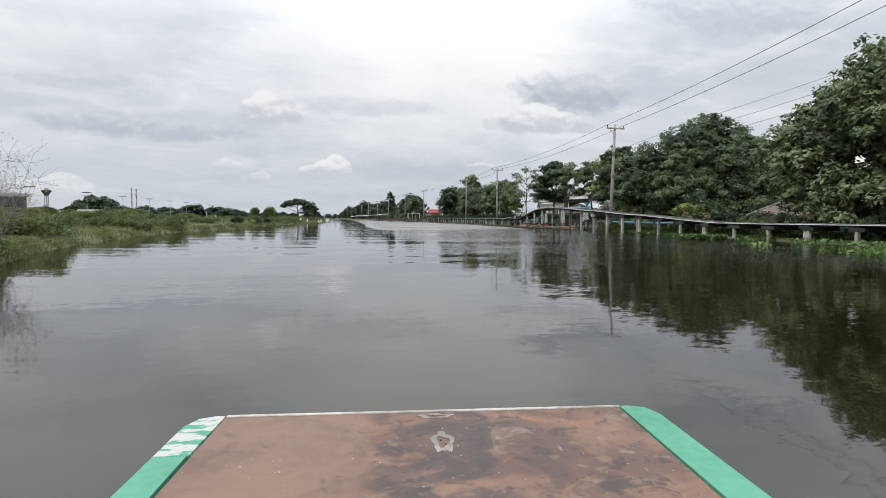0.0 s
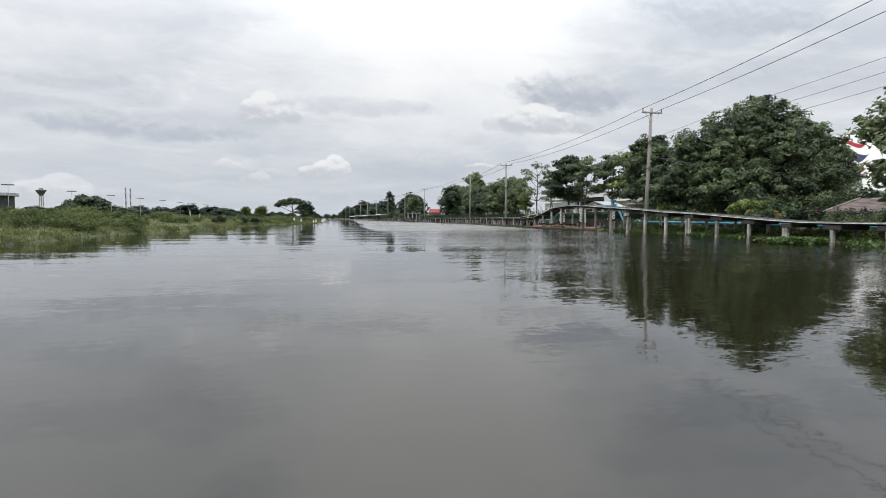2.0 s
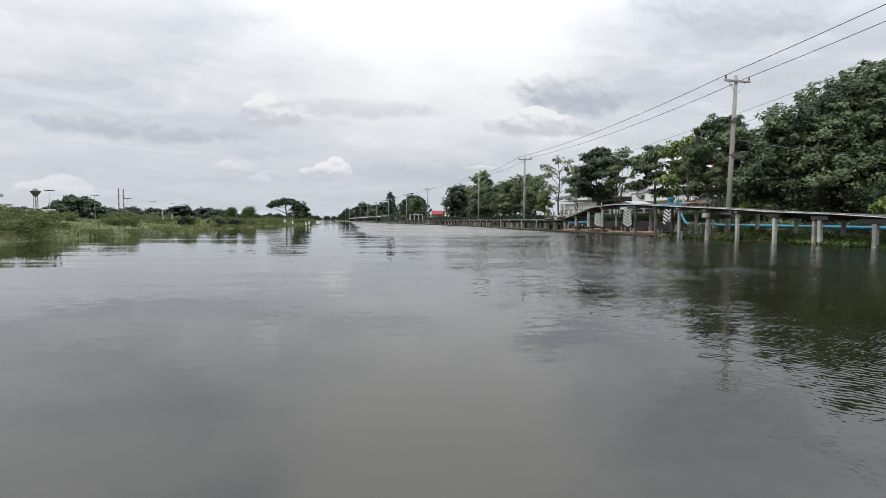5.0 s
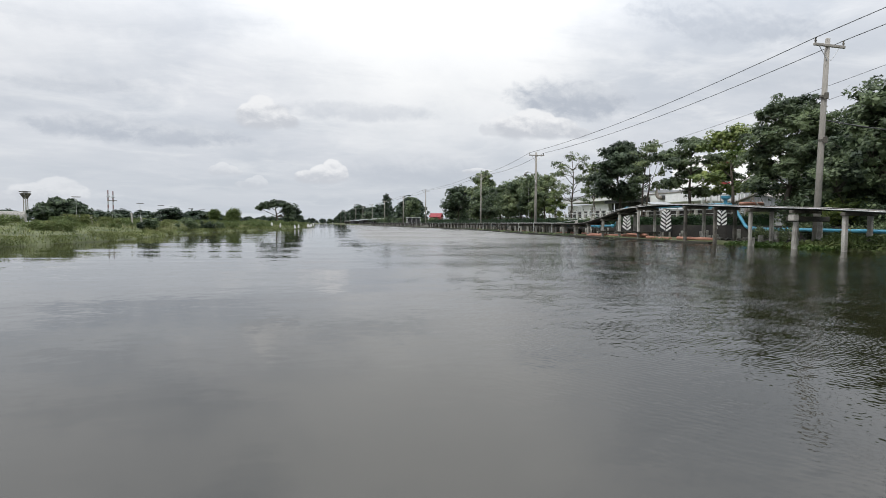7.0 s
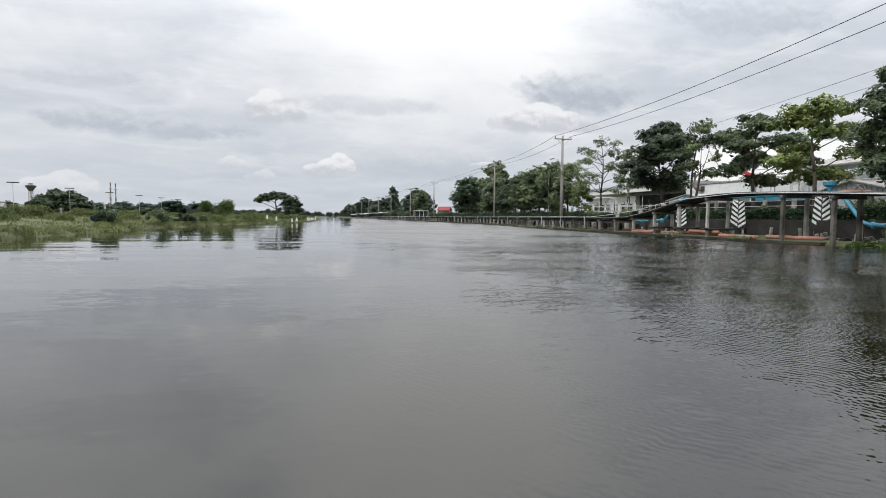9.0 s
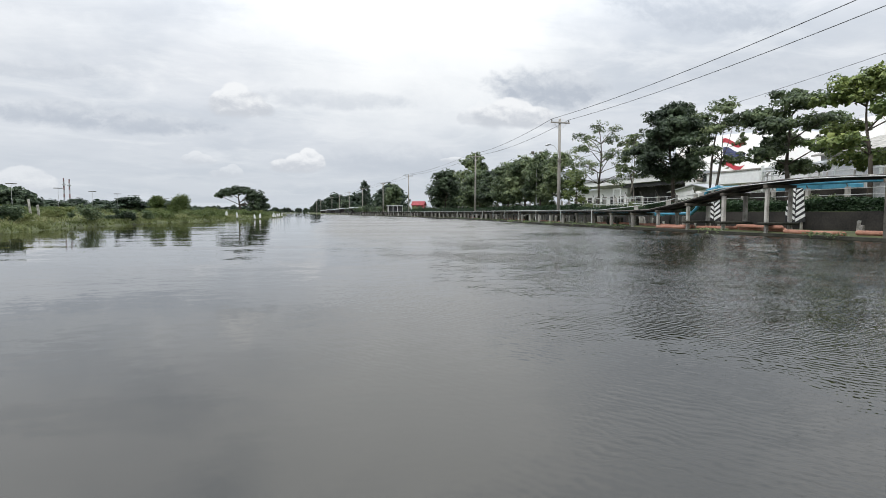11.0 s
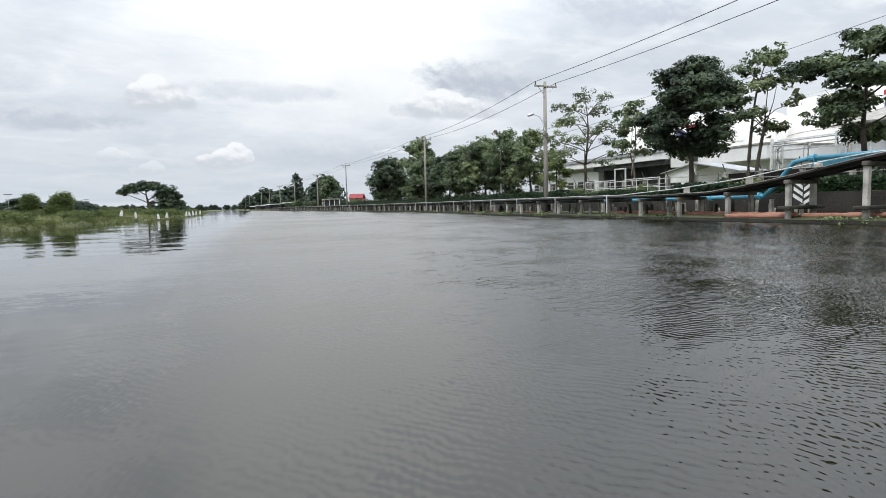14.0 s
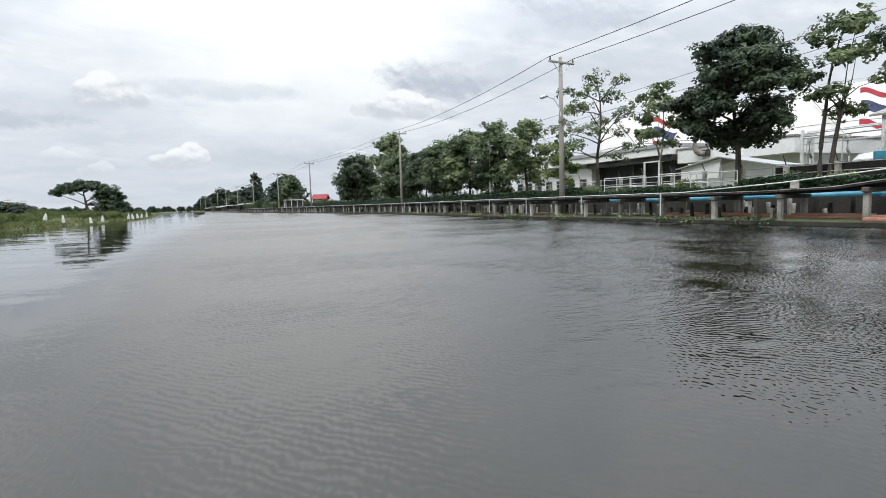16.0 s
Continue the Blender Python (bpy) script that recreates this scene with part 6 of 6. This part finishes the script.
for k, y in enumerate((155, 186, 214, 242, 270, 297, 323, 350, 377, 404)):
    ms = thing("light_mast", "tall thin mast with a flat light panel", "lamp", (-77, y, 0.6), 25, group="light masts behind the grass")
    part("mast", tube([(0, 0, 0), (0, 0, 8.1)], [0.06, 0.04], 6), STEEL, ms)
    part("light_panel", box(-1.2, 1.2, -0.6, 0.6, 8.02, 8.22, 0.05), CONCRETE_DARK, ms)
for k, (dx, h) in enumerate(((0, 20.6), (2.9, 20.0))):
    ch = thing("chimney", "slim red and white banded chimney on the skyline", "chimney", (-141.5 + dx, 414, 0.8), group="banded chimneys")
    for j in range(9):
        part("chimney_band", tube([(0, 0, h * j / 9), (0, 0, h * (j + 1) / 9)], [0.52 - 0.02 * j, 0.50 - 0.02 * j], 12), RED_HAZED if j % 2 == 0 else ROOF_GREY, ch)
    part("chimney_collar", tube([(0, 0, h * 0.8), (0, 0, h * 0.8 + 0.5)], 1.0, 12), STEEL, ch)
wt = thing("control_tower", "tall tower with a wide flared top on lattice legs", "tower", (-310, 664, 0.8))
wt.scale = (0.62, 0.62, 0.79)
part("tower_head", tube([(0, 0, 30), (0, 0, 31.5), (0, 0, 36), (0, 0, 37.2), (0, 0, 38)], [2.6, 3.8, 7.4, 8.0, 4.5], 16), CONCRETE_DARK, wt)
part("tower_cabin", tube([(0, 0, 37.9), (0, 0, 40.4)], [3.2, 3.4], 12), ROOF_GREY, wt)
for j in range(4):
    a = j * math.pi / 2 + 0.6
    part("tower_leg", tube([(3.4 * math.cos(a), 3.4 * math.sin(a), 0), (2.6 * math.cos(a), 2.6 * math.sin(a), 31)], 0.7, 6), CONCRETE, wt)
for j in range(5):
    part("tower_tie", tube([(-2.6, -2.0, 4 + j * 5), (2.6, 2.0, 8 + j * 5)], 0.4, 5), WHITE_PAINT, wt)
depot = thing("depot", "long grey depot with a flat sheet roof behind the marsh", "building", (0, 0, 0.6))
part("depot_wall", box(-240, -144.5, 283, 290, 0, 10.0), DARK_OPEN, depot)
part("depot_roof", box(-242, -143, 281, 291, 10.0, 11.6, 0.2), ROOF_GREY, depot)
low_hall = thing("low_hall", "low white roofed hall behind the marsh", "building", (-61.5, 145.5, 0.35), 12)
low_hall.scale = (0.36, 0.5, 0.72)
part("hall_wall", box(-2, 10, -4, 4, 0, 2.4), ROOF_GREY, low_hall)
part("hall_roof", tube([(-3, 0, 2.2), (11, 0, 2.2)], 1.6, 12), POST, low_hall)

# bare shrub beside the water at the start
tw = thing("bare_shrub", "bare grey shrub with thin tangled twigs at the water's edge", "bush", (-12.4, 20.6, 0.45))
rng = np.random.default_rng(77)
bm = bmesh.new()
for k in range(46):
    a, sp = rng.random() * 2 * math.pi, 0.3 + 0.9 * rng.random()
    p0 = np.array([rng.normal() * 0.15, rng.normal() * 0.15, 0])
    p1 = np.array([math.cos(a) * sp, math.sin(a) * sp, 1.2 + 1.3 * rng.random()])
    l = limb_points(p0, p1, rng, 0.12, 4)
    add_tube(bm, l, [0.008, 0.006, 0.005, 0.004, 0.003], 4, False)
    for j in range(10):
        q = np.array(l[rng.integers(2, 5)])
        add_tube(bm, limb_points(q, q + rng.normal(size=3) * [0.35, 0.35, 0.25] + [0, 0, 0.12], rng, 0.2, 2), [0.004, 0.0035, 0.003], 3, False)
tagged(part("branchwork", bm, TWIG, tw), kind="stuff")
pts = rng.normal(size=(500, 3)) * [0.6, 0.6, 0.6] + [0, 0, 1.5]
v, f = leaf_quads(pts, np.full(500, 0.025), rng, 0, 2.5)
soup("dry_leaves", v, f, GRASS_DRY, tw)
weed = thing("bush", "broad weeds trailing into the water", "bush", (-12.0, 14.5, 0.05))
bush_mesh(weed, 160, 2.2, 0.5, 2600, 0.055, GRASS)
for k in range(52):
    y = 15.5 + k * 1.4 + (0.8 * grng.random() if k > 5 else 0) + max(0, k - 8) * 0.9
    copy_thing(weed, pose(xl(y) - 0.5 - 0.6 * grng.random(), y, 0.03, 0, 0, grng.uniform(0, 360))).scale = (0.5, 0.5, 0.45 + 0.5 * grng.random())

# ---- the boat that carries the camera, as it lies at the start ----


def boat_deck_material():
    """Worn painted plywood: a smooth tan sheet beside a rusty brown one with dark stains, scuffs and pale flecks."""
    m = material("worn_deck", (0.150, 0.088, 0.062), (0.205, 0.120, 0.080), 0.6, 3.0, 26, 0.6, spread=(0.30, 0.70), dist=0.004)
    t, b = m.node_tree, m.node_tree.nodes["Principled BSDF"]
    src = b.inputs["Base Color"].links[0].from_socket
    co, sp = t.nodes.new("ShaderNodeTexCoord"), t.nodes.new("ShaderNodeSeparateXYZ")
    t.links.new(co.outputs["Object"], sp.inputs[0])

    def field(scale, detail, dist, stretch=(1, 1, 1), turn=0.0, rough=0.6):
        mp, n = t.nodes.new("ShaderNodeMapping"), t.nodes.new("ShaderNodeTexNoise")
        mp.inputs["Scale"].default_value, mp.inputs["Location"].default_value = stretch, (scale, scale * 2, 0)
        mp.inputs["Rotation"].default_value = (0, 0, radians(turn))
        t.links.new(co.outputs["Object"], mp.inputs[0]), t.links.new(mp.outputs[0], n.inputs["Vector"])
        n.inputs["Scale"].default_value, n.inputs["Detail"].default_value = scale, detail
        n.inputs["Distortion"].default_value, n.inputs["Roughness"].default_value = dist, rough
        return n.outputs[0]

    def span(v, lo, hi, a=0.0, z=1.0):
        r = t.nodes.new("ShaderNodeMapRange")
        r.interpolation_type = "SMOOTHSTEP"
        t.links.new(v, r.inputs[0])
        for i, x in enumerate((lo, hi, a, z)):
            r.inputs[i + 1].default_value = x
        return r.outputs[0]

    def times(u, v):
        n = t.nodes.new("ShaderNodeMath")
        n.operation = "MULTIPLY"
        t.links.new(u, n.inputs[0]), t.links.new(v, n.inputs[1])
        return n.outputs[0]

    def over(mask, colr):
        nonlocal src
        mx = t.nodes.new("ShaderNodeMix")
        mx.data_type = "RGBA"
        t.links.new(mask, mx.inputs[0]), t.links.new(src, mx.inputs[6])
        mx.inputs[7].default_value = (*colr, 1)
        src = mx.outputs[2]

    x = sp.outputs[0]
    brown = span(x, -0.26, -0.12)
    over(span(x, -0.12, -0.26, 0.0, 0.25), (0.195, 0.128, 0.088))
    over(times(span(x, -0.12, -0.26), span(field(3.0, 7, 0.6), 0.44, 0.60, 0.0, 0.75)), (0.115, 0.070, 0.052))
    over(times(span(x, -0.12, -0.26), span(field(4.0, 5, 0.3), 0.52, 0.70, 0.0, 0.5)), (0.235, 0.170, 0.105))
    over(times(brown, span(field(2.6, 5, 0.4), 0.46, 0.62, 0.0, 0.7)), (0.225, 0.108, 0.060))
    over(times(brown, span(field(3.4, 7, 0.6), 0.42, 0.56, 0.0, 0.8)), (0.095, 0.052, 0.042))
    over(times(times(brown, span(x, 0.55, 0.15)), span(field(5.5, 8, 0.5), 0.45, 0.58, 0.0, 0.85)), (0.050, 0.040, 0.038))
    over(times(brown, span(field(13, 6, 0.7), 0.52, 0.64, 0.0, 0.8)), (0.045, 0.034, 0.032))
    over(span(field(9, 6, 0.4), 0.60, 0.72, 0.0, 0.5), (0.235, 0.155, 0.095))
    over(times(brown, span(field(7, 6, 0.4, (1, 1, 1)), 0.62, 0.70, 0.0, 0.5)), (0.26, 0.22, 0.19))
    over(times(span(x, 0.1, 0.35), span(field(5.0, 5, 1.0, (2.6, 0.5, 1), 24), 0.66, 0.70, 0.0, 0.55)), (0.34, 0.28, 0.24))
    over(span(field(11.0, 8, 0.8), 0.56, 0.66, 0.0, 0.55), (0.085, 0.052, 0.042))
    for scale, size in ((26.0, 0.10), (48.0, 0.12)):
        vor, pick = t.nodes.new("ShaderNodeTexVoronoi"), t.nodes.new("ShaderNodeSeparateColor")
        t.links.new(co.outputs["Object"], vor.inputs["Vector"])
        vor.inputs["Scale"].default_value = scale
        t.links.new(vor.outputs["Color"], pick.inputs[0])
        over(times(span(pick.outputs[0], 0.80, 0.84), span(vor.outputs["Distance"], size, size * 0.6, 0.0, 0.8)), (0.42, 0.38, 0.33))
    t.links.new(src, b.inputs["Base Color"])
    return m


DECK = boat_deck_material()
PAINT_GREEN = material("green_boat_paint", (0.05, 0.235, 0.145), (0.085, 0.31, 0.20), 0.5, 2, 30, 0.1)
PAINT_WORN = material("flaking_paint", (0.075, 0.28, 0.18), (0.46, 0.46, 0.42), 0.7, 15, 40, 0.7, spread=(0.43, 0.49), stretch=(0.6, 1.3, 1))
boat = thing("boat", "flat wooden boat with a worn brown deck and green edges", "boat", (-2.715, 5.369, 0.005), -6.4)


def slab(outline, z0, z1):
    bm = bmesh.new()
    lo = [bm.verts.new((x, y, z0)) for x, y in outline]
    hi = [bm.verts.new((x, y, z1)) for x, y in outline]
    n = len(outline)
    bm.faces.new(lo[::-1]), bm.faces.new(hi)
    for k in range(n):
        bm.faces.new((lo[k], lo[(k + 1) % n], hi[(k + 1) % n], hi[k]))
    return bm


def rounded(w, y1, r, back):
    right = [(w - r + r * math.sin(a), y1 - r + r * math.cos(a)) for a in np.linspace(0, math.pi / 2, 7)]
    return [(-x, y) for x, y in right[::-1]] + right + [(w, back), (-w, back)]


part("hull", slab(rounded(0.81, 0.0, 0.10, -6.5), -0.2, 0.470), PAINT_GREEN, boat)
part("deck", slab([(-0.70, -0.012), (0.695, -0.012), (0.685, -1.35), (-0.715, -1.35)], 0.4705, 0.500), DECK, boat)
part("gunwale", slab([(0.70, -0.004), (0.73, 0.0), (0.785, -0.025), (0.81, -0.09), (0.81, -6.5), (0.69, -6.5)], 0.4705, 0.503), PAINT_GREEN, boat)
part("gunwale", slab([(-0.81, -0.32), (-0.715, -0.32), (-0.72, -6.5), (-0.81, -6.5)], 0.4705, 0.503), PAINT_GREEN, boat)
part("gunwale", slab([(-0.703, -0.006), (-0.71, -0.318), (-0.81, -0.318), (-0.81, -0.09), (-0.785, -0.025), (-0.73, 0.0)], 0.4705, 0.503), PAINT_WORN, boat, "corner with flaking green and white paint")
part("trim_strip", box(-0.70, 0.70, -0.010, 0.006, 0.45, 0.504, 0.002), PLANK, boat, "chipped white strip along the bow")
part("thwart", box(-0.70, 0.70, -1.75, -1.40, 0.40, 0.468, 0.01), PLANK, boat)
for x, y, rx, ry in ((0.02, -0.050, 0.060, 0.020), (0.03, -0.27, 0.034, 0.075)):
    # a ragged ring of old paint round two bolt holes
    bm = bmesh.new()
    ring = []
    for a in np.linspace(0, 2 * math.pi, 25)[:-1]:
        k_out, k_in = 1 + 0.16 * math.sin(5 * a) + 0.08 * math.sin(11 * a), 0.55 + 0.14 * math.sin(3 * a + 1)
        ring.append([bm.verts.new((x + rx * k * math.cos(a), y + ry * k * math.sin(a), z)) for k, z in ((k_out, 0.5), (k_out, 0.5022), (k_in, 0.5022), (k_in, 0.5))])
    for p, q in zip(ring, ring[1:] + ring[:1]):
        for k in range(3):
            bm.faces.new((p[k], p[k + 1], q[k + 1], q[k]))
    mount = part("paint_ring", bm, PLANK, boat, "pale ragged ring of old paint on the deck")
    for dx, dy in ((-0.006, 0.012), (0.008, -0.016)):
        part("bolt_hole", tube([(x + dx, y + dy * ry * 14, 0.4995), (x + dx, y + dy * ry * 14, 0.5015)], 0.004, 8), BLACK_PAINT, mount)
